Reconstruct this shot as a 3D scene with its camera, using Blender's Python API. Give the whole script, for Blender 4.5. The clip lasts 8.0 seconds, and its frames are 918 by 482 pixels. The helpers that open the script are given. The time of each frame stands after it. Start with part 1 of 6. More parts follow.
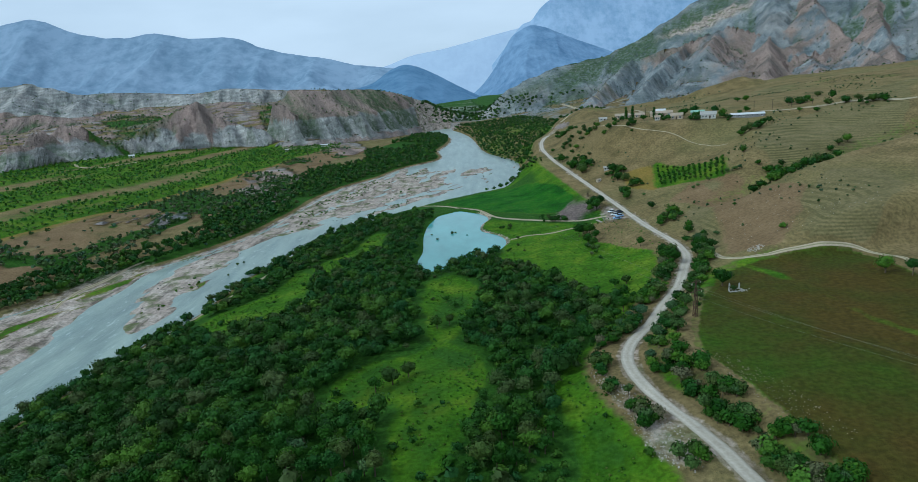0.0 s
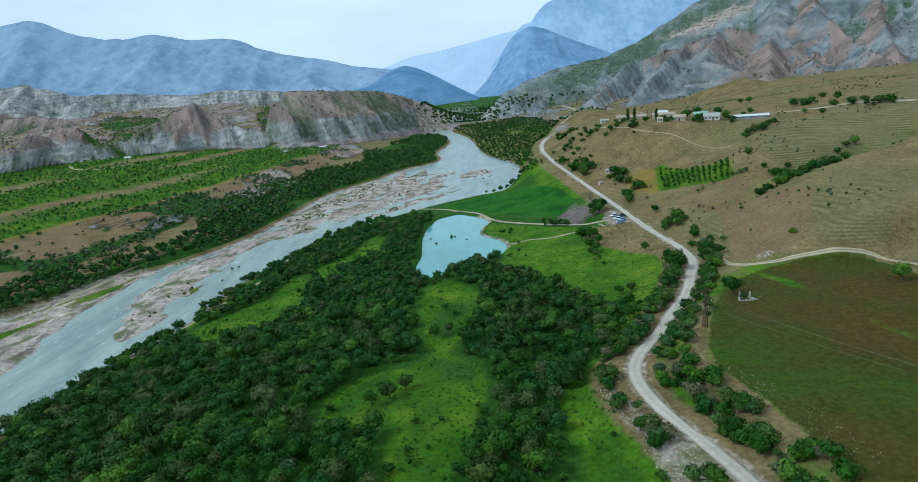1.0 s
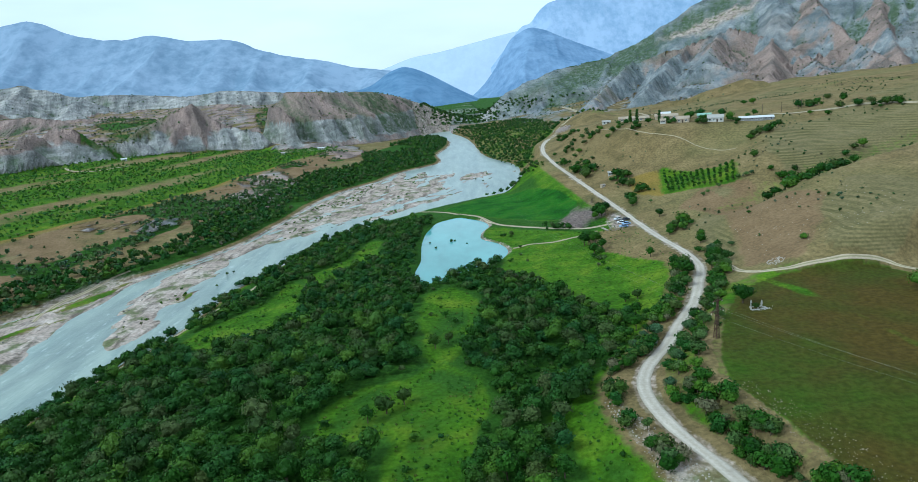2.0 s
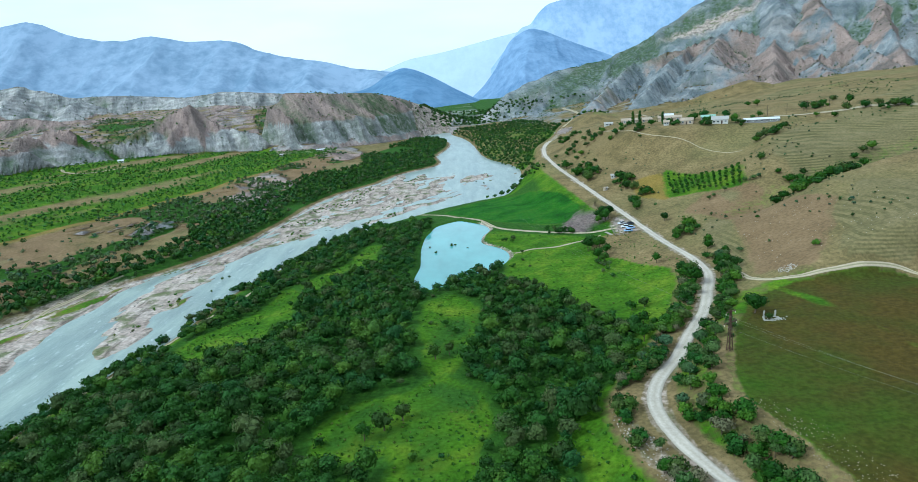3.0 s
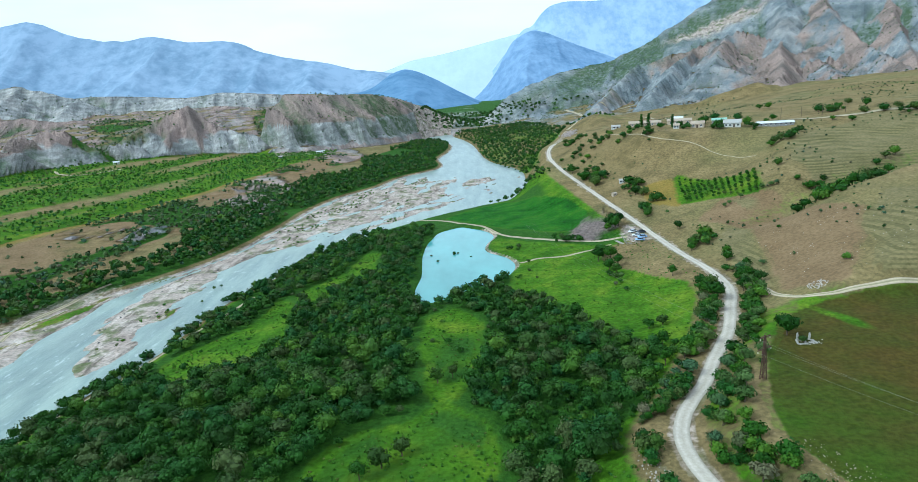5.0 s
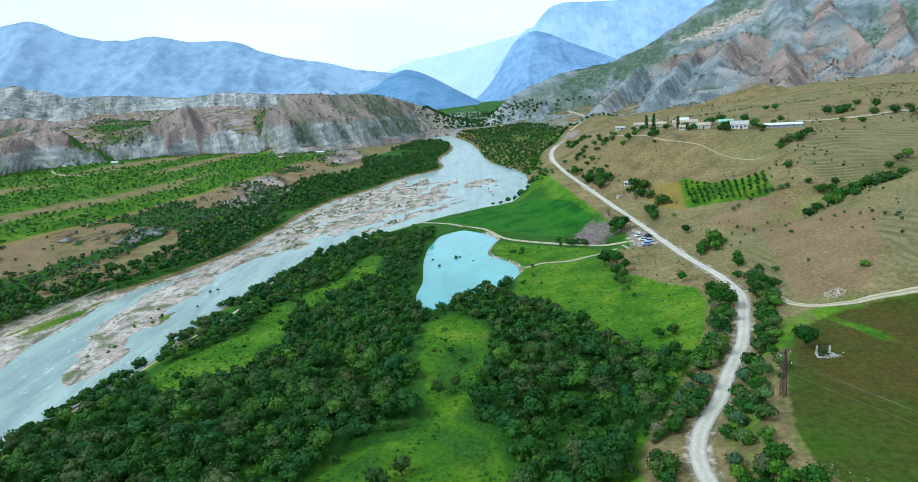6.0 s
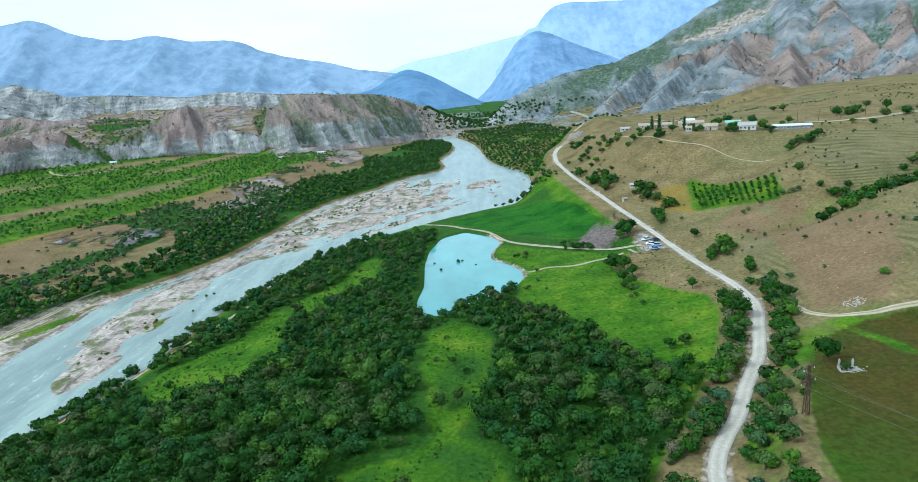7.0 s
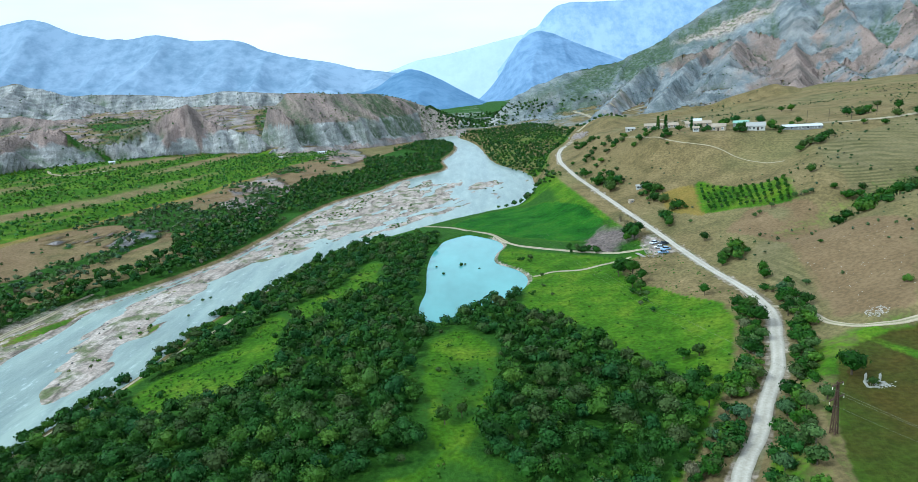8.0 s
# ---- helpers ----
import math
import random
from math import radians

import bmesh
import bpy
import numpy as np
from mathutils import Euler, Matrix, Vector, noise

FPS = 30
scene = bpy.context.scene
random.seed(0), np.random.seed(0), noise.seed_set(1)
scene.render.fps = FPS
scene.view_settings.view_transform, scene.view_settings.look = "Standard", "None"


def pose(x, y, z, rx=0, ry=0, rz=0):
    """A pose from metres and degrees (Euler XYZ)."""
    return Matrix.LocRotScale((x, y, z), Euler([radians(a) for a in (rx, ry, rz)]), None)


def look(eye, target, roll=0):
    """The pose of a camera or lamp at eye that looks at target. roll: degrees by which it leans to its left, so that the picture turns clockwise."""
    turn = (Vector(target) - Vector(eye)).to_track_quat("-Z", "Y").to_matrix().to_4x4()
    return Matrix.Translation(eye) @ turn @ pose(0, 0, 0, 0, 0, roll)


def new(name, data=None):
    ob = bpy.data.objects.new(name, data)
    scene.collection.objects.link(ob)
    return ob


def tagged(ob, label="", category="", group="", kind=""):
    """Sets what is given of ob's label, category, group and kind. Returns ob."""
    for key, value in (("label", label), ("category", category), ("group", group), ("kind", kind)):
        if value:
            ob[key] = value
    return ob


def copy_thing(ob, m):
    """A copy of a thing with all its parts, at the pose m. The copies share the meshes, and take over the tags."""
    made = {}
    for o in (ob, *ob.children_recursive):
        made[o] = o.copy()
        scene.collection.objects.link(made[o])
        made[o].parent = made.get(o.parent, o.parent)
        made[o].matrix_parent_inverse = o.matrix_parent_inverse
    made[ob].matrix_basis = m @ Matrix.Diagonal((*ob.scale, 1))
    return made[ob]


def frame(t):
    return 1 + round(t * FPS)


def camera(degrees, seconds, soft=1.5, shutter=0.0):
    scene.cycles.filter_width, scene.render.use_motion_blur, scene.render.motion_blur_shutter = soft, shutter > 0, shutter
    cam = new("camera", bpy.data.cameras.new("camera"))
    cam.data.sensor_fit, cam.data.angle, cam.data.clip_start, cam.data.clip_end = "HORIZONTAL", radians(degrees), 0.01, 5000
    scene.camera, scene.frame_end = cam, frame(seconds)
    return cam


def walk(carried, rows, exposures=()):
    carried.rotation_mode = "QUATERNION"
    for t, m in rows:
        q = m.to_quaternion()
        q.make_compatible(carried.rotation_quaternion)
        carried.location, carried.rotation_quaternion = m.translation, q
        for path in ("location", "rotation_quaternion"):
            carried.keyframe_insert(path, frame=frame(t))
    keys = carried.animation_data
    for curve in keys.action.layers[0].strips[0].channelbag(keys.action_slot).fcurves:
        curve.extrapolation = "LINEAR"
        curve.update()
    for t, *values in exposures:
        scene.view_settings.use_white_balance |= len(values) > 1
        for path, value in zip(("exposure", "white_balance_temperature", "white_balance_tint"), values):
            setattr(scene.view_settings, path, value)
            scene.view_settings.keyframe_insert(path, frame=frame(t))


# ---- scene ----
cam = camera(74.0, 8.0, soft=0.6)
PATH = [
    (0, (0.000, 0.000, 73.899), (0.000, 97.213, 50.457), -4.000),
    (0.5, (0.010, 3.590, 73.861), (0.081, 100.828, 50.524), -3.995),
    (1, (-0.017, 7.061, 73.814), (0.121, 104.322, 50.570), -3.986),
    (1.5, (-0.094, 10.527, 73.724), (0.104, 107.809, 50.566), -3.970),
    (3, (-0.398, 20.911, 73.889), (-0.100, 118.253, 50.989), -3.907),
    (3.5, (-0.601, 24.368, 73.823), (-0.306, 121.726, 50.995), -3.875),
    (4, (-0.712, 27.873, 73.845), (-0.442, 125.248, 51.084), -3.829),
    (4.5, (-0.983, 31.462, 73.914), (-0.749, 128.852, 51.218), -3.770),
    (6, (-1.719, 42.026, 73.956), (-1.649, 139.446, 51.385), -3.554),
    (6.5, (-1.978, 45.589, 73.893), (-2.005, 143.015, 51.348), -3.487),
    (7, (-2.180, 49.152, 73.894), (-2.299, 146.579, 51.355), -3.433),
    (7.5, (-2.473, 52.828, 73.763), (-2.699, 150.253, 51.219), -3.392),
    (8, (-2.809, 56.519, 73.708), (-3.149, 153.943, 51.161), -3.355),
]
EXPOSURES = [(0.0, -0.74, 4950, -5), (1.0, -0.50, 4950, -5), (1.7, -0.32, 4950, -5), (3.0, -0.06, 4950, -5), (4.5, 0.03, 4950, -5), (8.0, 0.06, 4950, -5)]
walk(cam, [(t, look(eye, target, roll)) for t, eye, target, roll in PATH], EXPOSURES)

# ---- sky and sun: a bright, thinly clouded day ----
SUN_UP, SUN_ROUND = radians(42), radians(250)
world = bpy.data.worlds.new("sky")
scene.world = world
world.use_nodes = True
wt = world.node_tree
wt.nodes.clear()
w_out = wt.nodes.new("ShaderNodeOutputWorld")
w_clear = wt.nodes.new("ShaderNodeBackground")
w_cloud = wt.nodes.new("ShaderNodeBackground")
w_mix = wt.nodes.new("ShaderNodeMixShader")
w_sky = wt.nodes.new("ShaderNodeTexSky")
w_sky.sky_type = "NISHITA"
w_sky.sun_disc = False
w_sky.sun_elevation, w_sky.sun_rotation = SUN_UP, SUN_ROUND
w_sky.air_density, w_sky.dust_density, w_sky.altitude = 1.0, 3.0, 600
w_clear.inputs["Strength"].default_value = 0.10
w_cloud.inputs["Color"].default_value = (0.97, 0.965, 1.0, 1)
w_cloud.inputs["Strength"].default_value = 1.27
w_geo = wt.nodes.new("ShaderNodeTexCoord")
w_map = wt.nodes.new("ShaderNodeMapping")
w_map.inputs["Scale"].default_value = (1.0, 1.0, 4.0)
w_noise = wt.nodes.new("ShaderNodeTexNoise")
w_noise.inputs["Scale"].default_value = 2.2
w_noise.inputs["Detail"].default_value = 7
w_ramp = wt.nodes.new("ShaderNodeValToRGB")
w_ramp.color_ramp.elements[0].position, w_ramp.color_ramp.elements[0].color = 0.30, (0.72, 0.72, 0.72, 1)
w_ramp.color_ramp.elements[1].position, w_ramp.color_ramp.elements[1].color = 0.62, (1, 1, 1, 1)
wt.links.new(w_geo.outputs["Generated"], w_map.inputs["Vector"])
wt.links.new(w_map.outputs["Vector"], w_noise.inputs["Vector"])
wt.links.new(w_noise.outputs["Fac"], w_ramp.inputs["Fac"])
wt.links.new(w_ramp.outputs["Color"], w_mix.inputs["Fac"])
wt.links.new(w_sky.outputs["Color"], w_clear.inputs["Color"])
wt.links.new(w_clear.outputs["Background"], w_mix.inputs[1])
wt.links.new(w_cloud.outputs["Background"], w_mix.inputs[2])
wt.links.new(w_mix.outputs["Shader"], w_out.inputs["Surface"])
sun_data = bpy.data.lights.new("sun", "SUN")
sun_data.energy, sun_data.angle, sun_data.color = 2.6, radians(9), (1.0, 0.95, 0.86)
sun = new("sun", sun_data)
sun.location = (0, 0, 400)
sun.rotation_euler = (Vector((math.sin(SUN_ROUND) * math.cos(SUN_UP), math.cos(SUN_ROUND) * math.cos(SUN_UP), math.sin(SUN_UP)))).to_track_quat("Z", "Y").to_euler()

# ---- materials ----
def nodes_of(name, rough=0.9):
    """A new node material; gives it, its tree and its main shader."""
    m = bpy.data.materials.new(name)
    m.use_nodes = True
    tree = m.node_tree
    bsdf = tree.nodes["Principled BSDF"]
    bsdf.inputs["Roughness"].default_value = rough
    bsdf.inputs["Specular IOR Level"].default_value = 0.25
    return m, tree, bsdf


def node(tree, kind, **values):
    n = tree.nodes.new(kind)
    for key, value in values.items():
        n.inputs[key.replace("_", " ")].default_value = value
    return n


def noise_node(tree, scale, detail=5.0, rough=0.55, stretch=(1, 1, 1)):
    """Noise in world metres: scale is lumps per metre."""
    geo = tree.nodes.new("ShaderNodeNewGeometry")
    mp = tree.nodes.new("ShaderNodeMapping")
    mp.inputs["Scale"].default_value = stretch
    tree.links.new(geo.outputs["Position"], mp.inputs["Vector"])
    n = node(tree, "ShaderNodeTexNoise", Scale=scale, Detail=detail, Roughness=rough)
    tree.links.new(mp.outputs["Vector"], n.inputs["Vector"])
    return n.outputs["Fac"]


def ramp(tree, fac, *stops):
    """A colour ramp of (position, colour) stops on a value."""
    r = tree.nodes.new("ShaderNodeValToRGB")
    els = r.color_ramp.elements
    while len(els) < len(stops):
        els.new(0.5)
    for el, (pos, col) in zip(els, stops):
        el.position, el.color = pos, (*col, 1) if len(col) == 3 else col
    tree.links.new(fac, r.inputs["Fac"])
    return r.outputs["Color"]


def blend(tree, fac, a, b, how="MIX"):
    m = tree.nodes.new("ShaderNodeMix")
    m.data_type, m.blend_type = "RGBA", how
    for slot, value in ((0, fac), (6, a), (7, b)):
        if isinstance(value, bpy.types.NodeSocket):
            tree.links.new(value, m.inputs[slot])
        else:
            m.inputs[slot].default_value = value if slot == 0 else (*value, 1)
    return m.outputs[2]


def maths(tree, how, a, b=0.0, clamp=False):
    m = tree.nodes.new("ShaderNodeMath")
    m.operation, m.use_clamp = how, clamp
    for slot, value in ((0, a), (1, b)):
        if isinstance(value, bpy.types.NodeSocket):
            tree.links.new(value, m.inputs[slot])
        else:
            m.inputs[slot].default_value = value
    return m.outputs[0]


def bump(tree, bsdf, height, strength, distance):
    b = tree.nodes.new("ShaderNodeBump")
    b.inputs["Strength"].default_value, b.inputs["Distance"].default_value = strength, distance
    tree.links.new(height, b.inputs["Height"])
    tree.links.new(b.outputs["Normal"], bsdf.inputs["Normal"])


def plain(name, colour, rough=0.8, spread=0.25, scale=2.0, metal=0.0, relief=0.0):
    """A paint, wood, stone or soil: two scales of variation round one colour."""
    m, tree, bsdf = nodes_of(name, rough)
    big, fine = noise_node(tree, scale * 0.22, 3), noise_node(tree, scale * 2.3, 5)
    dark, light = [c * (1 - spread) for c in colour], [min(1, c * (1 + spread)) for c in colour]
    col = blend(tree, 0.5, ramp(tree, big, (0.3, dark), (0.7, light)), ramp(tree, fine, (0.3, dark), (0.7, light)))
    tree.links.new(col, bsdf.inputs["Base Color"])
    bsdf.inputs["Metallic"].default_value = metal
    if relief:
        bump(tree, bsdf, fine, 0.6, relief)
    return m


def foliage(name, dark, mid, light, by_object=False):
    """Leaves: each tree has its own green, each clump a little of its own."""
    m, tree, bsdf = nodes_of(name, 0.6)
    if by_object:
        info = tree.nodes.new("ShaderNodeObjectInfo")
        value = info.outputs["Random"]
    else:
        at = tree.nodes.new("ShaderNodeAttribute")
        at.attribute_name = "tint"
        value = at.outputs["Fac"]
    geo = tree.nodes.new("ShaderNodeNewGeometry")
    wide = noise_node(tree, 0.035, 3)
    v = maths(tree, "ADD", maths(tree, "MULTIPLY", value, 0.75), maths(tree, "MULTIPLY", wide, 0.3))
    grey = (mid[0] * 1.9 + 0.010, mid[1] * 1.05 + 0.006, mid[2] * 2.2 + 0.010)
    cool = (mid[0] * 0.75, mid[1] * 0.86, mid[2] * 1.7 + 0.003)
    col = ramp(tree, v, (0.08, dark), (0.20, mid), (0.30, cool), (0.40, mid), (0.50, grey), (0.60, dark), (0.76, mid), (0.88, light), (0.97, (light[0] * 0.9, light[1] * 1.05, light[2] * 2.4)))
    leaf = ramp(tree, geo.outputs["Random Per Island"], (0.0, (0.80, 0.82, 0.78)), (1.0, (1.20, 1.18, 1.18)))
    tree.links.new(blend(tree, 1.0, col, leaf, "MULTIPLY"), bsdf.inputs["Base Color"])
    bsdf.inputs["Specular IOR Level"].default_value = 0.10
    return m


def zone(tree, layer, channel):
    at = tree.nodes.new("ShaderNodeAttribute")
    at.attribute_name = layer
    sep = tree.nodes.new("ShaderNodeSeparateColor")
    tree.links.new(at.outputs["Color"], sep.inputs["Color"])
    return sep.outputs[channel]


def worn(tree, value, grain, width=0.6):
    """A zone's weight with its border broken up by a grain."""
    v = maths(tree, "ADD", value, maths(tree, "MULTIPLY", maths(tree, "SUBTRACT", grain, 0.5), width))
    return ramp(tree, v, (0.36, (0, 0, 0)), (0.64, (1, 1, 1)))


def ground_material():
    m, tree, bsdf = nodes_of("land_cover", 0.95)
    bsdf.inputs["Specular IOR Level"].default_value = 0.08
    big, mid, fine, tiny = noise_node(tree, 0.012, 5), noise_node(tree, 0.07, 6, 0.6), noise_node(tree, 0.45, 6, 0.65), noise_node(tree, 2.2, 4, 0.6)
    # dry grass hillside
    dry = ramp(tree, mid, (0.28, (0.096, 0.080, 0.032)), (0.48, (0.176, 0.131, 0.058)), (0.70, (0.246, 0.180, 0.086)))
    dry = blend(tree, ramp(tree, big, (0.46, (0, 0, 0)), (0.66, (0.45, 0.45, 0.45))), dry, (0.165, 0.160, 0.060))
    dry = blend(tree, 0.38, dry, ramp(tree, fine, (0.30, (0.55, 0.55, 0.52)), (0.70, (1.35, 1.33, 1.28))), "MULTIPLY")
    paths = tree.nodes.new("ShaderNodeTexWave")
    paths.bands_direction = "Z"
    pgeo = tree.nodes.new("ShaderNodeNewGeometry")
    tree.links.new(pgeo.outputs["Position"], paths.inputs["Vector"])
    for key, value in (("Scale", 0.30), ("Distortion", 5.0), ("Detail", 3.0), ("Detail Scale", 0.12)):
        paths.inputs[key].default_value = value
    dry = blend(tree, ramp(tree, mid, (0.40, (0.0, 0.0, 0.0)), (0.60, (0.20, 0.20, 0.20))), dry, ramp(tree, paths.outputs["Fac"], (0.25, (0.70, 0.72, 0.62)), (0.75, (1.16, 1.15, 1.14))), "MULTIPLY")
    dry = blend(tree, worn(tree, zone(tree, "cover_c", "Red"), mid, 0.5), dry, ramp(tree, mid, (0.3, (0.160, 0.106, 0.052)), (0.7, (0.226, 0.152, 0.080))))
    steps = ramp(tree, paths.outputs["Fac"], (0.35, (0.078, 0.078, 0.024)), (0.60, (0.215, 0.175, 0.078)))
    dry = blend(tree, worn(tree, zone(tree, "cover_c", "Green"), mid, 0.7), dry, blend(tree, ramp(tree, noise_node(tree, 0.05, 4), (0.35, (0.35, 0.35, 0.35)), (0.6, (1, 1, 1))), steps, ramp(tree, mid, (0.3, (0.12, 0.105, 0.042)), (0.7, (0.205, 0.165, 0.080)))))
    gold = tree.nodes.new("ShaderNodeAttribute")
    gold.attribute_name = "cover_c"
    dry = blend(tree, worn(tree, gold.outputs["Alpha"], fine, 0.4), dry, ramp(tree, mid, (0.3, (0.16, 0.13, 0.025)), (0.7, (0.25, 0.165, 0.04))))
    tufts = ramp(tree, tiny, (0.62, (0, 0, 0)), (0.70, (0.6, 0.6, 0.6)))
    dry = blend(tree, tufts, dry, (0.075, 0.085, 0.035))
    # lush meadow
    lush = ramp(tree, mid, (0.30, (0.036, 0.094, 0.003)), (0.5, (0.068, 0.145, 0.005)), (0.70, (0.128, 0.186, 0.011)))
    lush = blend(tree, 0.7, lush, ramp(tree, fine, (0.3, (0.55, 0.58, 0.5)), (0.7, (1.3, 1.28, 1.2))), "MULTIPLY")
    col = blend(tree, worn(tree, zone(tree, "cover_a", "Red"), fine), dry, lush)
    # dark ploughed and weedy field
    field = ramp(tree, noise_node(tree, 0.024, 6, 0.6), (0.42, (0.070, 0.051, 0.010)), (0.53, (0.052, 0.054, 0.008)), (0.72, (0.040, 0.080, 0.005)))
    field = blend(tree, 0.4, field, ramp(tree, fine, (0.3, (0.7, 0.7, 0.66)), (0.7, (1.3, 1.3, 1.3))), "MULTIPLY")
    col = blend(tree, worn(tree, zone(tree, "cover_b", "Red"), mid, 0.25), col, field)
    # bright reed bed
    reed = ramp(tree, mid, (0.36, (0.014, 0.064, 0.003)), (0.5, (0.028, 0.108, 0.005)), (0.66, (0.046, 0.124, 0.007)))
    reed = blend(tree, 0.5, reed, ramp(tree, fine, (0.3, (0.6, 0.62, 0.6)), (0.7, (1.25, 1.25, 1.2))), "MULTIPLY")
    col = blend(tree, worn(tree, zone(tree, "cover_b", "Green"), fine), col, reed)
    # dark green soil and brush; under the woods shade is painted into the tone
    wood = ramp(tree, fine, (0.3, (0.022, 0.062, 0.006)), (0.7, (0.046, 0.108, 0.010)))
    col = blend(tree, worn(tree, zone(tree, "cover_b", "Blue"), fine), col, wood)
    # bare rock and marl, in tilted beds
    beds = tree.nodes.new("ShaderNodeTexWave")
    beds.bands_direction = "Z"
    geo = tree.nodes.new("ShaderNodeNewGeometry")
    mp = tree.nodes.new("ShaderNodeMapping")
    mp.inputs["Rotation"].default_value = (radians(9), radians(12), 0)
    tree.links.new(geo.outputs["Position"], mp.inputs["Vector"])
    tree.links.new(mp.outputs["Vector"], beds.inputs["Vector"])
    for key, value in (("Scale", 0.03), ("Distortion", 9.0), ("Detail", 4.0), ("Detail Scale", 0.5)):
        beds.inputs[key].default_value = value
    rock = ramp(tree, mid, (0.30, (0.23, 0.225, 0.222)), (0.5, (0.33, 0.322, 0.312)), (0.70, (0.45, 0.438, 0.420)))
    # mountain rock: grey slate with distance haze painted in as a blue cast
    hazy_slate = ramp(tree, mid, (0.30, (0.155, 0.178, 0.200)), (0.5, (0.232, 0.246, 0.258)), (0.70, (0.33, 0.335, 0.335)))
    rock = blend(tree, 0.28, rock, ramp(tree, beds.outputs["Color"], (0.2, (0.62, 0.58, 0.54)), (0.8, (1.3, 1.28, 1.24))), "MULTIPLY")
    rock = blend(tree, zone(tree, "cover_c", "Blue"), rock, hazy_slate)
    rock = blend(tree, 0.5, rock, ramp(tree, fine, (0.32, (0.55, 0.56, 0.56)), (0.66, (1.3, 1.3, 1.3))), "MULTIPLY")
    red = ramp(tree, big, (0.50, (0, 0, 0)), (0.70, (0.55, 0.55, 0.55)))
    rock = blend(tree, red, rock, (0.255, 0.215, 0.190))
    mw = tree.nodes.new("ShaderNodeAttribute")
    mw.attribute_name = "marl"
    marl = ramp(tree, fine, (0.3, (0.200, 0.145, 0.124)), (0.7, (0.345, 0.262, 0.230)))
    rock = blend(tree, worn(tree, mw.outputs["Fac"], mid, 0.8), rock, marl)
    cgeo = tree.nodes.new("ShaderNodeNewGeometry")
    turn = tree.nodes.new("ShaderNodeMapping")
    turn.inputs["Rotation"].default_value = (0, 0, radians(-24))
    squash = tree.nodes.new("ShaderNodeMapping")
    squash.inputs["Scale"].default_value = (1, 0.16, 0.22)
    tree.links.new(cgeo.outputs["Position"], turn.inputs["Vector"])
    tree.links.new(turn.outputs["Vector"], squash.inputs["Vector"])
    rill = node(tree, "ShaderNodeTexNoise", Scale=0.055, Detail=4.0, Roughness=0.50)
    tree.links.new(squash.outputs["Vector"], rill.inputs["Vector"])
    rills = ramp(tree, rill.outputs["Fac"], (0.38, (0.58, 0.61, 0.62)), (0.52, (1.0, 1.0, 1.0)), (0.64, (1.22, 1.20, 1.18)))
    rock = blend(tree, 0.9, rock, rills, "MULTIPLY")
    shrubs = ramp(tree, noise_node(tree, 0.16, 6, 0.7), (0.42, (0, 0, 0)), (0.54, (0.95, 0.95, 0.95)))
    # green gully scrub; its constant share also paints in missing gully shade
    scrub_shade = maths(tree, "ADD", maths(tree, "MULTIPLY", shrubs, 0.5), 0.42)
    rock = blend(tree, maths(tree, "MULTIPLY", scrub_shade, zone(tree, "cover_a", "Blue")), rock, (0.062, 0.098, 0.040))
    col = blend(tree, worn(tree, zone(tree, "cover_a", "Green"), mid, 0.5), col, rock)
    # river gravel
    gravel = ramp(tree, mid, (0.30, (0.27, 0.222, 0.190)), (0.5, (0.39, 0.330, 0.285)), (0.70, (0.50, 0.445, 0.395)))
    gravel = blend(tree, 0.6, gravel, ramp(tree, fine, (0.3, (0.6, 0.6, 0.6)), (0.7, (1.25, 1.25, 1.25))), "MULTIPLY")
    silt = ramp(tree, noise_node(tree, 0.22, 6, 0.65, (1, 0.3, 1)), (0.36, (0.34, 0.31, 0.28)), (0.52, (1.10, 1.05, 1.03)))
    gravel = blend(tree, 0.85, gravel, silt, "MULTIPLY")
    weeds = ramp(tree, noise_node(tree, 0.10, 5, 0.6), (0.53, (0, 0, 0)), (0.63, (0.8, 0.8, 0.8)))
    gravel = blend(tree, weeds, gravel, (0.10, 0.125, 0.040))
    at = tree.nodes.new("ShaderNodeAttribute")
    at.attribute_name = "gravel"
    col = blend(tree, worn(tree, at.outputs["Fac"], fine), col, gravel)
    clump = ramp(tree, noise_node(tree, 0.9, 3, 0.5), (0.35, (0.74, 0.76, 0.70)), (0.62, (1.14, 1.13, 1.1)))
    col = blend(tree, 0.8, col, clump, "MULTIPLY")
    tree.links.new(col, bsdf.inputs["Base Color"])
    stony = zone(tree, "cover_a", "Green")
    relief = maths(tree, "MULTIPLY", maths(tree, "ADD", maths(tree, "MULTIPLY", rill.outputs["Fac"], 16.0), maths(tree, "MULTIPLY", mid, 7.0)), stony)
    bump(tree, bsdf, maths(tree, "ADD", relief, maths(tree, "MULTIPLY", maths(tree, "ADD", fine, maths(tree, "MULTIPLY", tiny, 0.3)), 0.6)), 0.9, 1.2)
    return m


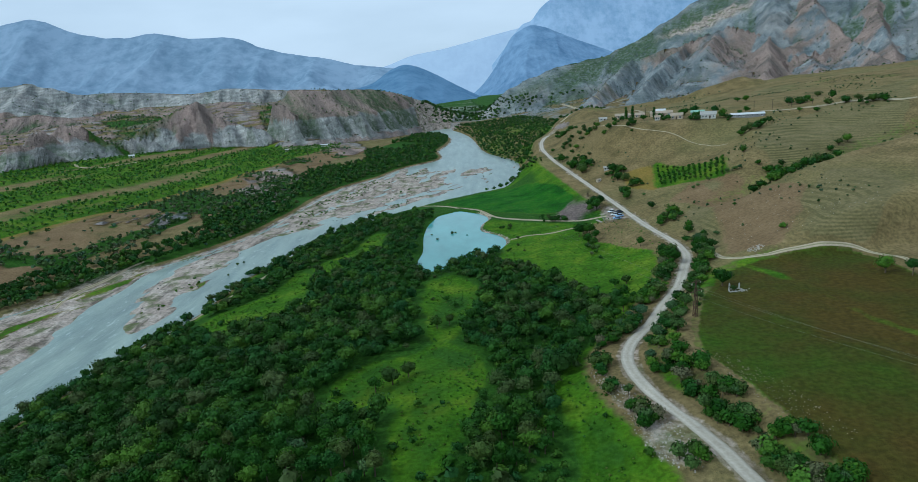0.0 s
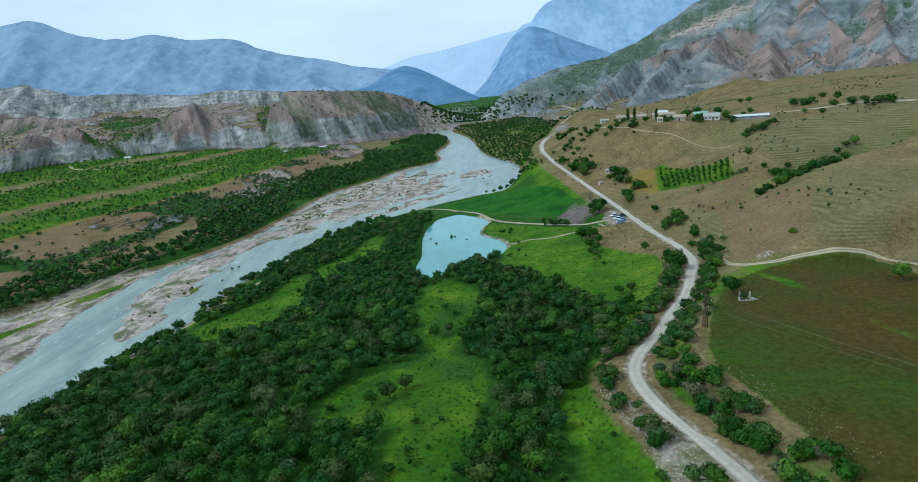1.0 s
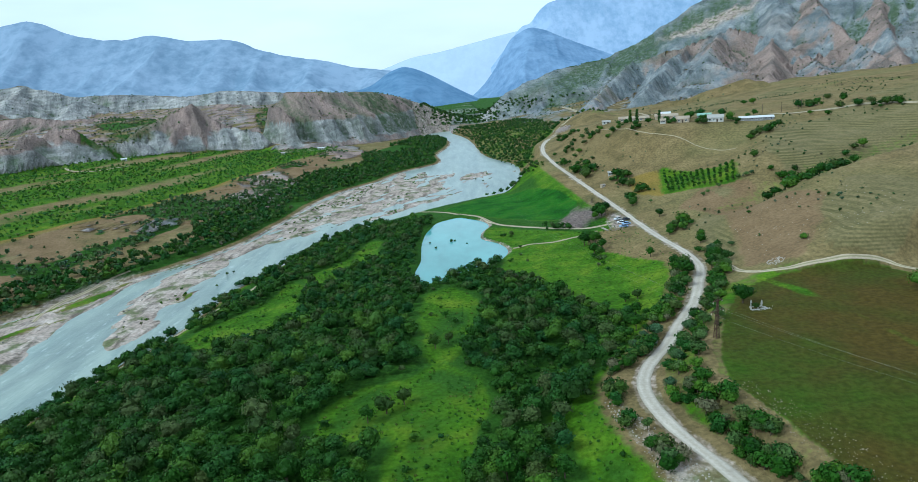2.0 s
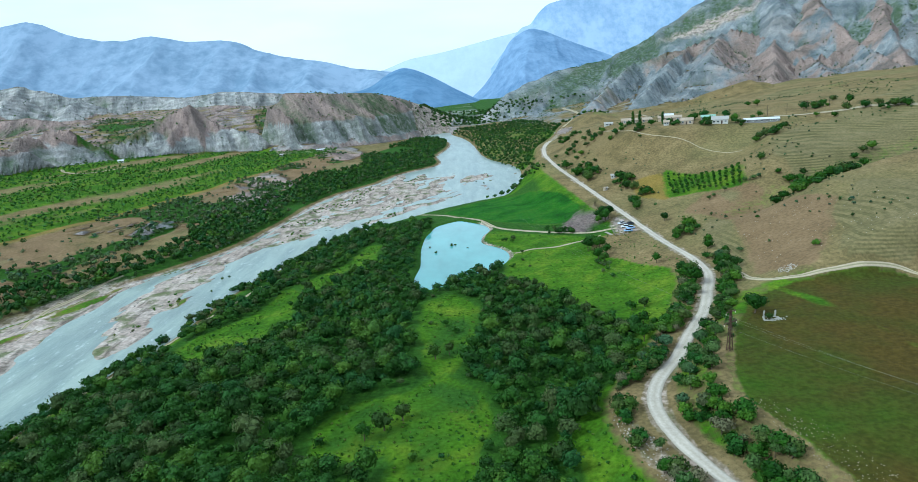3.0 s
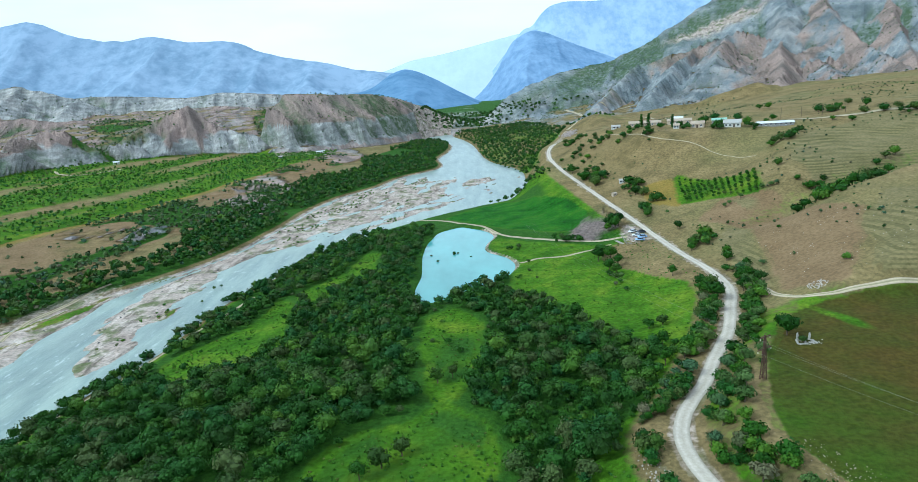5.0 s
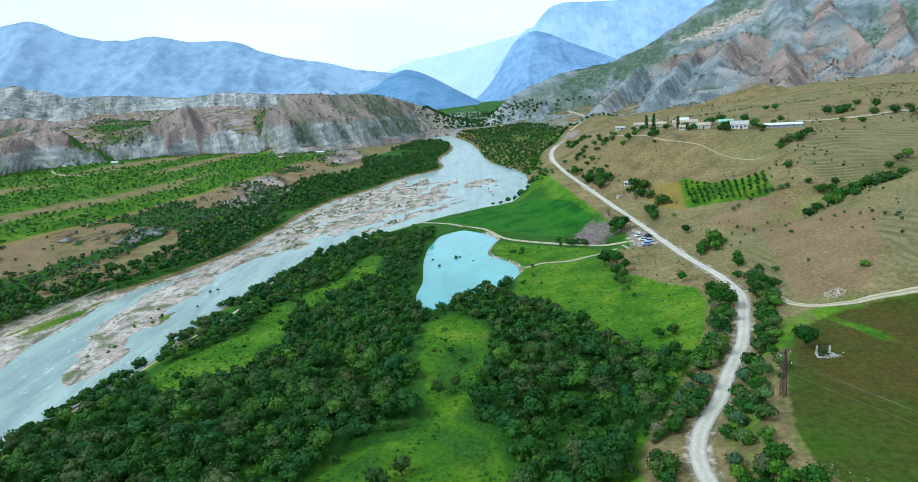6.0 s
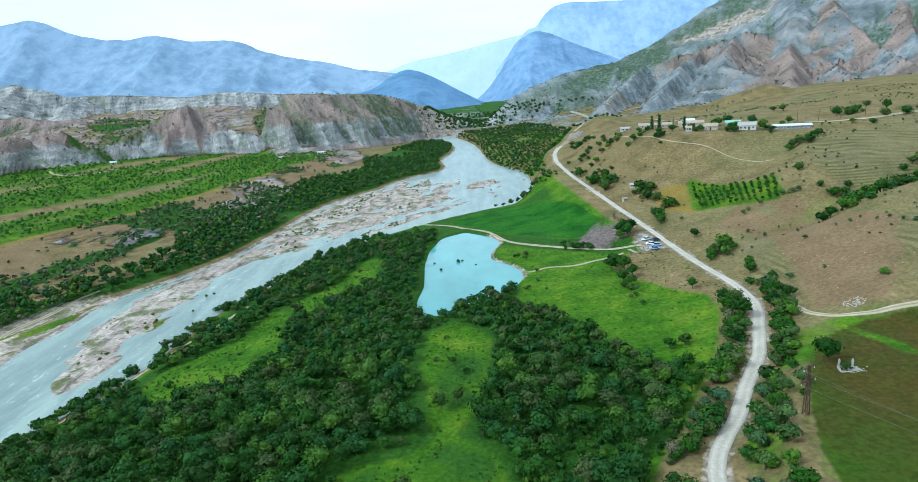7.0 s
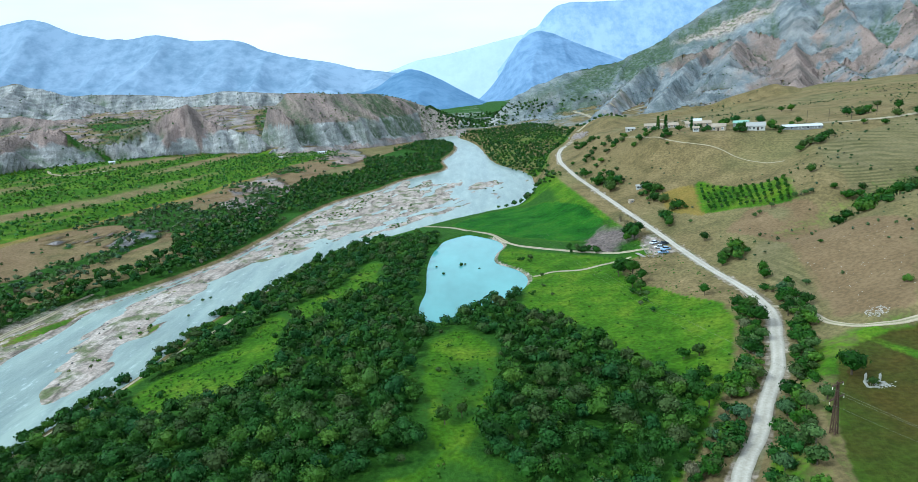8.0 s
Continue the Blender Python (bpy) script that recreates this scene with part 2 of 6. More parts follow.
def water_material(name, deep, ripple, rough):
    m, tree, bsdf = nodes_of(name, rough)
    bsdf.inputs["Specular IOR Level"].default_value = 0.5
    bsdf.inputs["IOR"].default_value = 1.33
    wide, fine = noise_node(tree, 0.05, 4, 0.6, (1, 0.4, 1)), noise_node(tree, 1.1, 4, 0.6, (1, 0.55, 1))
    col = ramp(tree, wide, (0.3, [c * 0.82 for c in deep]), (0.7, [c * 1.15 for c in deep]))
    if ripple > 0.1:
        flow = ramp(tree, noise_node(tree, 0.16, 6, 0.65, (1, 0.16, 1)), (0.36, (0.78, 0.82, 0.84)), (0.64, (1.30, 1.26, 1.22)))
        col = blend(tree, 1.0, col, flow, "MULTIPLY")
        foam = ramp(tree, noise_node(tree, 0.40, 7, 0.7, (1, 0.40, 1)), (0.59, (0, 0, 0)), (0.70, (0.5, 0.5, 0.5)))
        col = blend(tree, foam, col, (0.66, 0.70, 0.68))
    tree.links.new(col, bsdf.inputs["Base Color"])
    bump(tree, bsdf, fine, ripple, 0.25)
    return m


def road_material(name, tone, middle=(0.90, 0.89, 0.86)):
    m, tree, bsdf = nodes_of(name, 0.95)
    mid, fine = noise_node(tree, 0.16, 5), noise_node(tree, 1.6, 6, 0.7)
    uv = tree.nodes.new("ShaderNodeAttribute")
    uv.attribute_name = "across"
    wheel = ramp(tree, uv.outputs["Fac"], (0.0, (0.72, 0.72, 0.68)), (0.22, (1.08, 1.08, 1.08)), (0.5, middle), (0.78, (1.08, 1.08, 1.08)), (1.0, (0.72, 0.72, 0.68)))
    col = ramp(tree, mid, (0.3, [c * 0.85 for c in tone]), (0.7, [c * 1.1 for c in tone]))
    col = blend(tree, 1.0, col, ramp(tree, fine, (0.3, (0.82, 0.81, 0.79)), (0.7, (1.14, 1.14, 1.14))), "MULTIPLY")
    tree.links.new(blend(tree, 1.0, col, wheel, "MULTIPLY"), bsdf.inputs["Base Color"])
    bump(tree, bsdf, fine, 0.5, 0.08)
    return m


def hazy_distance_material(name, low, high, haze_glow):
    """A far range, the backdrop of distance: bright haze is painted into its colour and emission."""
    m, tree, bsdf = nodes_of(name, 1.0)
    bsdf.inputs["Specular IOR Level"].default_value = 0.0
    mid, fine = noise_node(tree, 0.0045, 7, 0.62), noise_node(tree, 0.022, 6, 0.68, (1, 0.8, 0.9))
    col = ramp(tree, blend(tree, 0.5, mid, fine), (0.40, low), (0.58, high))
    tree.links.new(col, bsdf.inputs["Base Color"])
    tree.links.new(blend(tree, 1.0, col, haze_glow, "MULTIPLY"), bsdf.inputs["Emission Color"])
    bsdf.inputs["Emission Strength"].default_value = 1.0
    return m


LAND = ground_material()
RIVER = water_material("river_water", (0.215, 0.262, 0.225), 0.5, 0.28)
POND = water_material("pond_water", (0.12, 0.300, 0.275), 0.05, 0.10)
GRAVEL_ROAD = road_material("gravel_road", (0.47, 0.415, 0.335))
DIRT_TRACK = road_material("dirt_track", (0.42, 0.345, 0.235), (0.52, 0.58, 0.44))
LEAVES = foliage("broad_leaves", (0.014, 0.042, 0.004), (0.029, 0.079, 0.007), (0.068, 0.128, 0.012))
LEAVES_LONE = foliage("lone_leaves", (0.011, 0.040, 0.002), (0.027, 0.078, 0.004), (0.070, 0.138, 0.010), True)
LEAVES_DRY = foliage("scrub_leaves", (0.030, 0.060, 0.014), (0.050, 0.090, 0.024), (0.080, 0.120, 0.038))
LEAVES_SCRUB = foliage("thorn_leaves", (0.042, 0.080, 0.020), (0.064, 0.108, 0.028), (0.090, 0.135, 0.038))
LEAVES_ORCHARD = foliage("orchard_leaves", (0.040, 0.100, 0.012), (0.060, 0.145, 0.014), (0.095, 0.190, 0.022))
LEAVES_HERB = foliage("meadow_herbs", (0.034, 0.092, 0.006), (0.056, 0.128, 0.009), (0.095, 0.165, 0.016))
BARK = plain("bark", (0.10, 0.075, 0.05), 0.9, 0.3, 6)
# blue and pale tones of the far ranges include the haze before them
FAR_LEFT = hazy_distance_material("far_slopes", (0.130, 0.178, 0.232), (0.210, 0.258, 0.320), (0.52, 0.60, 0.70))
FAR_DARK = hazy_distance_material("far_dark_slopes", (0.075, 0.130, 0.195), (0.125, 0.190, 0.265), (0.40, 0.50, 0.66))
FAR_BLUE = hazy_distance_material("far_blue_slopes", (0.100, 0.155, 0.230), (0.175, 0.240, 0.325), (0.46, 0.54, 0.66))
FAR_HIGH = hazy_distance_material("far_high_slopes", (0.185, 0.255, 0.345), (0.285, 0.350, 0.440), (0.50, 0.56, 0.64))
FAR_PALE = hazy_distance_material("far_pale_slopes", (0.33, 0.385, 0.465), (0.37, 0.425, 0.50), (0.44, 0.47, 0.53))
LEAVES_WILLOW = foliage("willow_leaves", (0.042, 0.078, 0.016), (0.062, 0.108, 0.024), (0.088, 0.142, 0.034), True)
WHITE_WALL = plain("white_limewash", (0.52, 0.50, 0.44), 0.9, 0.10, 1.2)
TAN_WALL = plain("tan_plaster", (0.42, 0.34, 0.24), 0.9, 0.2, 1.2)
GREY_WALL = plain("grey_block_wall", (0.24, 0.23, 0.22), 0.9, 0.2, 1.5)
PALE_ROOF = plain("pale_sheet_roof", (0.36, 0.34, 0.30), 0.6, 0.15, 1.0)
WHITE_ROOF = plain("white_sheet_roof", (0.56, 0.56, 0.54), 0.55, 0.08, 1.0)
TAN_ROOF = plain("tan_roof", (0.36, 0.29, 0.21), 0.9, 0.25, 1.0)
GREEN_ROOF = plain("green_roof", (0.26, 0.42, 0.32), 0.7, 0.15, 1.0)
DARK_WOOD = plain("dark_wood", (0.075, 0.055, 0.04), 0.85, 0.3, 5)
GREY_WOOD = plain("grey_wood", (0.30, 0.27, 0.22), 0.85, 0.3, 5)
WHITE_PAINT = plain("white_paint", (0.75, 0.75, 0.72), 0.5, 0.06, 3)
DARK_GLASS = plain("dark_glass", (0.02, 0.025, 0.03), 0.08, 0.2, 1)
RUST = plain("rusty_steel", (0.11, 0.065, 0.045), 0.75, 0.35, 4, 0.3)
STEEL = plain("grey_steel", (0.30, 0.33, 0.31), 0.5, 0.15, 4, 0.4)
CERAMIC = plain("ceramic", (0.62, 0.58, 0.42), 0.3, 0.1, 6)
WIRE = plain("wire_metal", (0.20, 0.19, 0.15), 0.5, 0.1, 4, 0.5)
WHITE_STONE = plain("white_stone", (0.38, 0.36, 0.31), 0.9, 0.22, 2.0, 0.0, 0.05)
PALE_STONE = plain("pale_stone", (0.37, 0.33, 0.27), 0.9, 0.3, 2.0, 0.0, 0.05)
TAN_STONE = plain("tan_stone", (0.26, 0.21, 0.15), 0.9, 0.3, 2.0, 0.0, 0.05)
PINK_STONE = plain("pink_stone", (0.30, 0.25, 0.22), 0.9, 0.3, 0.6, 0.0, 0.1)
DARK_STONE = plain("wet_stone", (0.085, 0.080, 0.075), 0.5, 0.4, 1.0, 0.0, 0.05)
CAR_WHITE = plain("white_car_paint", (0.78, 0.79, 0.80), 0.25, 0.03, 1)
CAR_DARK = plain("dark_car_paint", (0.05, 0.055, 0.065), 0.25, 0.1, 1)
CAR_BLUE = plain("blue_car_paint", (0.34, 0.48, 0.68), 0.25, 0.05, 1)
RUBBER = plain("rubber", (0.02, 0.02, 0.02), 0.8, 0.2, 4)
LAMP_GLASS = plain("lamp_glass", (0.7, 0.7, 0.68), 0.1, 0.05, 4)
RED_GLASS = plain("red_glass", (0.35, 0.02, 0.02), 0.15, 0.1, 4)

# ---- shape of the land ----
def table(seed):
    return np.random.RandomState(seed).rand(256, 256)


TABLES = [table(s) for s in range(11, 17)]


def vnoise(x, y, k=0):
    """Smooth value noise, 0 to 1, of arrays x and y."""
    tab = TABLES[k % len(TABLES)]
    xi, yi = np.floor(x).astype(int), np.floor(y).astype(int)
    u, v = x - xi, y - yi
    u, v = u * u * (3 - 2 * u), v * v * (3 - 2 * v)
    a, b = tab[xi & 255, yi & 255], tab[(xi + 1) & 255, yi & 255]
    c, d = tab[xi & 255, (yi + 1) & 255], tab[(xi + 1) & 255, (yi + 1) & 255]
    return (a * (1 - u) + b * u) * (1 - v) + (c * (1 - u) + d * u) * v


def fbm(x, y, size, octaves=4, k=0):
    """Fractal noise, about -1 to 1, whose largest lumps are size metres."""
    total, amp, norm = 0.0, 1.0, 0.0
    for n in range(octaves):
        total = total + amp * (2 * vnoise(x / size + 17.3 * n, y / size - 9.1 * n, k + n) - 1)
        norm, amp, size = norm + amp, amp * 0.5, size * 0.47
    return total / norm


def ridged(x, y, size, octaves=4, k=0, gain=0.45):
    """Sharp-crested noise, 0 in the gullies to 1 on the crests."""
    total, amp, norm = 0.0, 1.0, 0.0
    for n in range(octaves):
        r = 1 - np.abs(2 * vnoise(x / size + 31.7 * n, y / size + 5.3 * n, k + n) - 1)
        total, norm = total + amp * r * r, norm + amp
        amp, size = amp * gain, size * 0.48
    return total / norm


def ss(a, b, v):
    u = np.clip((v - a) / (b - a), 0, 1)
    return u * u * (3 - 2 * u)


def mix(a, b, w):
    return a + (b - a) * w


def smooth_curve(v, knots, values):
    """A smooth curve through (knots, values), straight outside them."""
    k, p = np.array(knots, float), np.array(values, float)
    v = np.asarray(v, float)
    s = np.gradient(p, k)
    i = np.clip(np.searchsorted(k, v) - 1, 0, len(k) - 2)
    h = k[i + 1] - k[i]
    u = np.clip((v - k[i]) / h, 0, 1)
    out = (2 * u**3 - 3 * u**2 + 1) * p[i] + (u**3 - 2 * u**2 + u) * h * s[i] + (3 * u**2 - 2 * u**3) * p[i + 1] + (u**3 - u**2) * h * s[i + 1]
    return out + np.where(v < k[0], (v - k[0]) * s[0], 0) + np.where(v > k[-1], (v - k[-1]) * s[-1], 0)


def river_level(y):
    return -15 + 0.026 * np.clip(y, -600, 1300)


def river_right(y):
    return smooth_curve(y, (60, 166, 211, 240, 287, 335, 391, 434, 458, 487, 515, 545, 640, 721, 800, 870, 933, 985, 1073, 1250),
                        (-165, -137, -126, -117, -111, -94, -70, -34, -8, 34, 60, 63, 55, 35, 30, 28, 24, 17, 0, 10))


def river_left(y):
    return smooth_curve(y, (60, 160, 255, 275, 309, 342, 376, 423, 545, 590, 645, 676, 776, 840, 889, 940, 1011, 1061, 1250),
                        (-250, -222, -203, -186, -170, -147, -130, -120, -94, -68, -46, -20, -15, -4, 1, 0, -20, -46, -60))


def road_x(y):
    return smooth_curve(y, (50, 90, 104, 116, 129, 142, 153, 162, 177, 190, 208, 226, 238, 272, 311, 350, 392, 430, 480, 530, 575, 610, 640),
                        (58, 49, 47, 43.5, 40.5, 40.5, 45, 52, 61.5, 70.5, 79.5, 87, 88.5, 88, 89, 88, 84.5, 81, 77, 77, 86, 101, 113))


def road_z(y):
    return smooth_curve(y, (50, 100, 163, 231, 270, 311, 350, 400, 500, 600, 700), (4.5, 5.2, 6.2, 8.4, 8.2, 7.8, 9.2, 13, 21.5, 29.5, 33))


def scarp_foot(y):
    return smooth_curve(y, (150, 283, 309, 356, 398, 451, 508, 554, 673, 800), (-262, -224, -212, -205, -189, -168, -154, -149, -137, -100))


def scarp_top(y):
    return smooth_curve(y, (150, 300, 388, 441, 499, 575, 615, 653, 730, 800), (-335, -285, -262, -245, -230, -207, -200, -186, -168, -150))


def badland_foot(x):
    return smooth_curve(x, (-900, -436, -409, -355, -292, -208, -120, -75, -40, 20, 60), (420, 610, 690, 790, 826, 835, 905, 990, 1085, 1130, 1170))


# ridges: points (x, y, z) along the top, fall of the flanks, depth and width of their gullies
BADLAND_RIDGES = [
    ([(-358, 890, 90), (-378, 870, 79), (-395, 845, 67), (-409, 815, 55)], 0.62, 7, 16),  # red cone
    ([(-358, 890, 90), (-336, 880, 72), (-312, 870, 60), (-288, 860, 53), (-255, 850, 45)], 0.62, 8, 15),
    ([(-358, 890, 90), (-359, 845, 63), (-352, 800, 47)], 0.72, 6, 13),
    ([(-358, 890, 90), (-335, 845, 62), (-313, 810, 44)], 0.72, 6, 13),
    ([(-312, 870, 60), (-290, 830, 44)], 0.8, 6, 12),
    ([(-288, 860, 53), (-262, 835, 40)], 0.8, 6, 12),
    ([(-402, 765, 48), (-389, 775, 50), (-371, 785, 40)], 0.72, 6, 14),  # pale knob
    ([(-463, 690, 64), (-457, 700, 67), (-449, 705, 59)], 0.7, 6, 12),  # red knolls
    ([(-459, 725, 68), (-452, 730, 70), (-438, 715, 55)], 0.72, 6, 12),
    ([(-452, 745, 69), (-445, 750, 69), (-429, 755, 56), (-418, 750, 42)], 0.7, 6, 12),
    ([(-453, 640, 55), (-432, 650, 51), (-424, 660, 42)], 0.5, 4, 12),  # low front knolls
    ([(-412, 625, 38), (-400, 640, 35)], 0.45, 4, 10),
    ([(-683, 950, 84), (-629, 960, 87), (-581, 950, 79)], 0.26, 4, 24),  # tan hill
    ([(-619, 1010, 80), (-570, 1020, 79), (-524, 1000, 70)], 0.3, 5, 24),
    ([(-963, 1300, 147), (-857, 1300, 154), (-795, 1290, 138), (-728, 1270, 122), (-683, 1150, 97)], 0.42, 10, 34),  # grey ridge
    ([(-857, 1300, 154), (-778, 1120, 109)], 0.4, 9, 30),
]
MOUNTAIN_RIDGES = [
    ([(324, 1100, 113), (410, 1090, 133), (478, 1060, 155), (515, 1010, 132), (536, 950, 101), (567, 930, 93)], 0.62, 26, 30),  # brown spur
    ([(446, 1050, 144), (377, 930, 102), (392, 870, 85), (402, 820, 74)], 0.5, 10, 22),
    ([(515, 1010, 132), (452, 880, 95), (406, 800, 76)], 0.55, 10, 22),
    ([(410, 1090, 133), (332, 980, 95), (267, 860, 64)], 0.55, 12, 22),
    ([(324, 1100, 113), (260, 1010, 79), (211, 920, 56)], 0.55, 12, 22),
    ([(361, 690, 63), (328, 700, 72), (272, 700, 57), (218, 690, 48)], 0.4, 5, 18),  # foothill
    ([(536, 950, 101), (471, 800, 80), (436, 720, 70)], 0.45, 7, 22),
    ([(632, 1130, 237), (577, 990, 169), (566, 920, 126), (561, 850, 103), (532, 760, 78)], 0.6, 16, 28),  # upper ridges
    ([(675, 1030, 216), (605, 890, 143), (556, 780, 89)], 0.6, 16, 28),
    ([(624, 1230, 256), (601, 1140, 184), (555, 1060, 140)], 0.6, 12, 24),
]


def spine(x, y, points, fall, depth, size, k=2):
    """A ridge: its height at x, y falls off from its line, with gullies down both flanks."""
    best, gorge = np.full(x.shape, -500.0), np.zeros(x.shape)
    top = max(p[2] for p in points)
    reach = top / fall + 30
    near = (x > min(p[0] for p in points) - reach) & (x < max(p[0] for p in points) + reach) & (y > min(p[1] for p in points) - reach) & (y < max(p[1] for p in points) + reach)
    if not near.any():
        return best, gorge
    qx, qy = x[near], y[near]
    wx_, wy_ = qx + 0.3 * size * fbm(qx, qy, 2.2 * size, 3, k), qy + 0.3 * size * fbm(qx + 99, qy, 2.2 * size, 3, k + 1)
    high, deep, run = np.full(qx.shape, -500.0), np.zeros(qx.shape), 0.0
    for (ax, ay, az), (bx, by, bz) in zip(points, points[1:]):
        long = math.hypot(bx - ax, by - ay)
        raw = ((wx_ - ax) * (bx - ax) + (wy_ - ay) * (by - ay)) / long**2
        u = np.clip(raw, 0, 1)
        d = np.hypot(wx_ - ax - u * (bx - ax), wy_ - ay - u * (by - ay))
        cut = (1 - ridged(run + u * long + 0.8 * (raw - u) * long, d * 0.16, size, 3, k, 0.5)) * np.clip(d / (1.2 * size), 0, 1)
        side = az + u * (bz - az) - fall * d - 2.5 * depth * cut
        high, deep = np.maximum(high, side), np.where(side > high, cut, deep)
        run += long
    best[near], gorge[near] = high, deep
    return best, gorge


def ridges(x, y, rows):
    """The highest of several ridges, and how deep in a gully each point lies."""
    high, deep = np.full(x.shape, -500.0), np.zeros(x.shape)
    for n, row in enumerate(rows):
        h, g = spine(x, y, *row, k=n % 4)
        high, deep = np.maximum(high, h), np.where(h > high, g, deep)
    return high, deep


def mountain_gully(x, y):
    """Large and small ravines that run down the mountain's side."""
    wx_ = x - 0.45 * y + 26 * fbm(x, y, 160, 2, 3)
    return ridged(wx_ * 0.9, y * 0.30, 120, 3, 2), ridged(wx_, y * 0.30, 34, 3, 5)


def pond_inside(x, y):
    """Above 0 inside the pond's shore."""
    left = smooth_curve(y, (250, 256, 290, 325, 360, 381, 388), (-14, -17.5, -18.5, -19, -15.5, -8, 0))
    right = smooth_curve(y, (250, 262, 277, 295, 313, 325, 340, 357, 375, 388), (-12, -1, 16, 24, 21, 13.5, 14, 19, 14, 2))
    return np.minimum(np.minimum(x - left, right - x), np.minimum(y - 252, 388 - y))


def mountain_crest(x):
    return smooth_curve(x, (-100, 40, 80, 187, 356, 488, 620, 800, 1100, 2000), (10, 34, 58, 108, 151, 215, 300, 410, 470, 500))


SHADES = {}


def land(x, y):
    """The height of the ground at x, y (arrays of metres)."""
    x, y = np.asarray(x, float), np.asarray(y, float)
    zw, xr, xl, xd, zd = river_level(y), river_right(y), river_left(y), road_x(y), road_z(y)
    # channel bed with gravel bars
    across = (x - xl) / np.maximum(xr - xl, 5)
    run = y * 0.30 + x * 0.12
    lane = x - 0.5 * (xl + xr)
    braid = fbm(lane, run, 20, 4, 1)
    fine = fbm(lane * 1.3, run * 1.1, 6.5, 3, 3)
    streak = fbm(lane * 1.6, run * 0.6, 8, 2, 2)
    rough_bed = mix(0.45, 1.0, ss(320, 400, y))
    bed = zw - 0.50 + rough_bed * (0.55 * braid + 0.45 * fine + 0.40 * streak) + 0.24 * ss(330, 400, y)
    bar = 1.0 - np.abs(x - smooth_curve(y, (225, 240, 273, 320, 365, 400), (-133, -133, -138, -137, -127, -109))) / smooth_curve(y, (222, 236, 262, 300, 340, 370, 400), (1, 7, 12, 15, 11, 6, 2))
    bar = np.clip(bar, -1, 1) * ss(222, 236, y) * ss(405, 385, y) * (y > 200)
    plait = ss(345, 400, y) * ss(670, 600, y)
    wisp = 0.50 * fbm(lane, y * 0.15, 13, 2, 1) + 0.62 * fbm(lane, y * 0.17, 5.5, 3, 3) + 0.25 * fbm(lane, y * 0.5, 4, 2, 4)
    plaited = zw + 0.03 + wisp + 0.34 * ss(0.62, 0.20, across) - 0.15 * ss(0.55, 0.80, across) - 0.3 * np.exp(-(((across - 0.92) / 0.08) ** 2)) - 0.5 * ss(600, 665, y)
    brink = smooth_curve(y, (100, 193, 243, 277, 312, 340, 400, 440, 520, 600, 660), (0.74, 0.66, 0.52, 0.30, 0.13, 0.06, 0.10, 0.22, 0.28, 0.12, 0.0))
    shore = ss(brink + 0.05, brink - 0.10, across + 0.05 * braid)
    bed = bed + 0.85 * bar + (1.75 + 0.8 * fbm(lane, y * 0.22, 9, 3, 2)) * shore * mix(1, 0.55, ss(380, 440, y)) - 0.9 * np.exp(-(((across - 0.80) / 0.15) ** 2)) - 1.5 * ss(600, 680, y)
    bed = np.where(bar > 0, np.maximum(bed, zw - 0.16 + 0.9 * bar + 0.35 * fine + 0.25 * streak), bed)
    bed = mix(bed, plaited, plait)
    # flat right of the river: woods, pond and meadows
    d = x - xr
    flat = mix(zw + 1.3, 0.9 + 0.4 * fbm(x, y, 40, 3, 2), ss(0, 95, d)) + 0.085 * np.maximum(x - 28, 0) * ss(130, 190, y)
    bank = mix(zw - 0.8, zw + 1.3, ss(-1, 6, d))
    flat = np.where(d < 45, np.maximum(np.minimum(flat, mix(bank, flat, ss(4, 30, d))), bank), flat)
    p = pond_inside(x, y)
    flat = mix(flat, np.maximum(flat, 0.55), ss(-14, -6, p))
    flat = mix(flat, -0.9, ss(-1.5, 2.5, p))
    # road embankment and the hills beyond it
    s = x - xd
    up_road = mix(flat, zd - 0.15, ss(-26 - 14 * ss(300, 420, y), -2.6, s))
    low = zd - 0.15 + 0.30 * np.clip(s - 2.6, 0, 65) + 0.16 * np.maximum(s - 67, 0)
    low = low + 2.2 * fbm(x, y, 60, 3, 3) * ss(8, 40, s)
    field = zd + 4.6 + 0.035 * np.maximum(s - 18, 0)
    low = mix(low, field + 0.5 * fbm(x, y, 50, 2, 2), ss(6, 16, s) * ss(207, 190, y - 0.12 * (s - 40)) * ss(150, 100, s))
    # spur, gully behind it and the orchard's hollow
    spur = (x - 100) * -0.33 + (y - 240)
    low = low + 2.6 * np.exp(-((spur / 20) ** 2)) * ss(14, 50, s) - 6.5 * np.exp(-(((spur - 38) / 14) ** 2)) * ss(16, 50, s)
    low = low + 5.0 * np.exp(-((((x - 165) - 0.5 * (y - 330)) / 16) ** 2)) * ss(300, 330, y) * ss(410, 380, y) + 1.2 * ridged(x, y, 34, 3, 1) * ss(12, 40, s)
    low = low - 4.0 * np.exp(-(((x - 140) / 40) ** 2) - ((y - 372) / 28) ** 2)
    edge = y - 0.10 * (x - 150) - 34 * ss(150, 95, x) - 6 * fbm(x, y, 45, 3, 4)
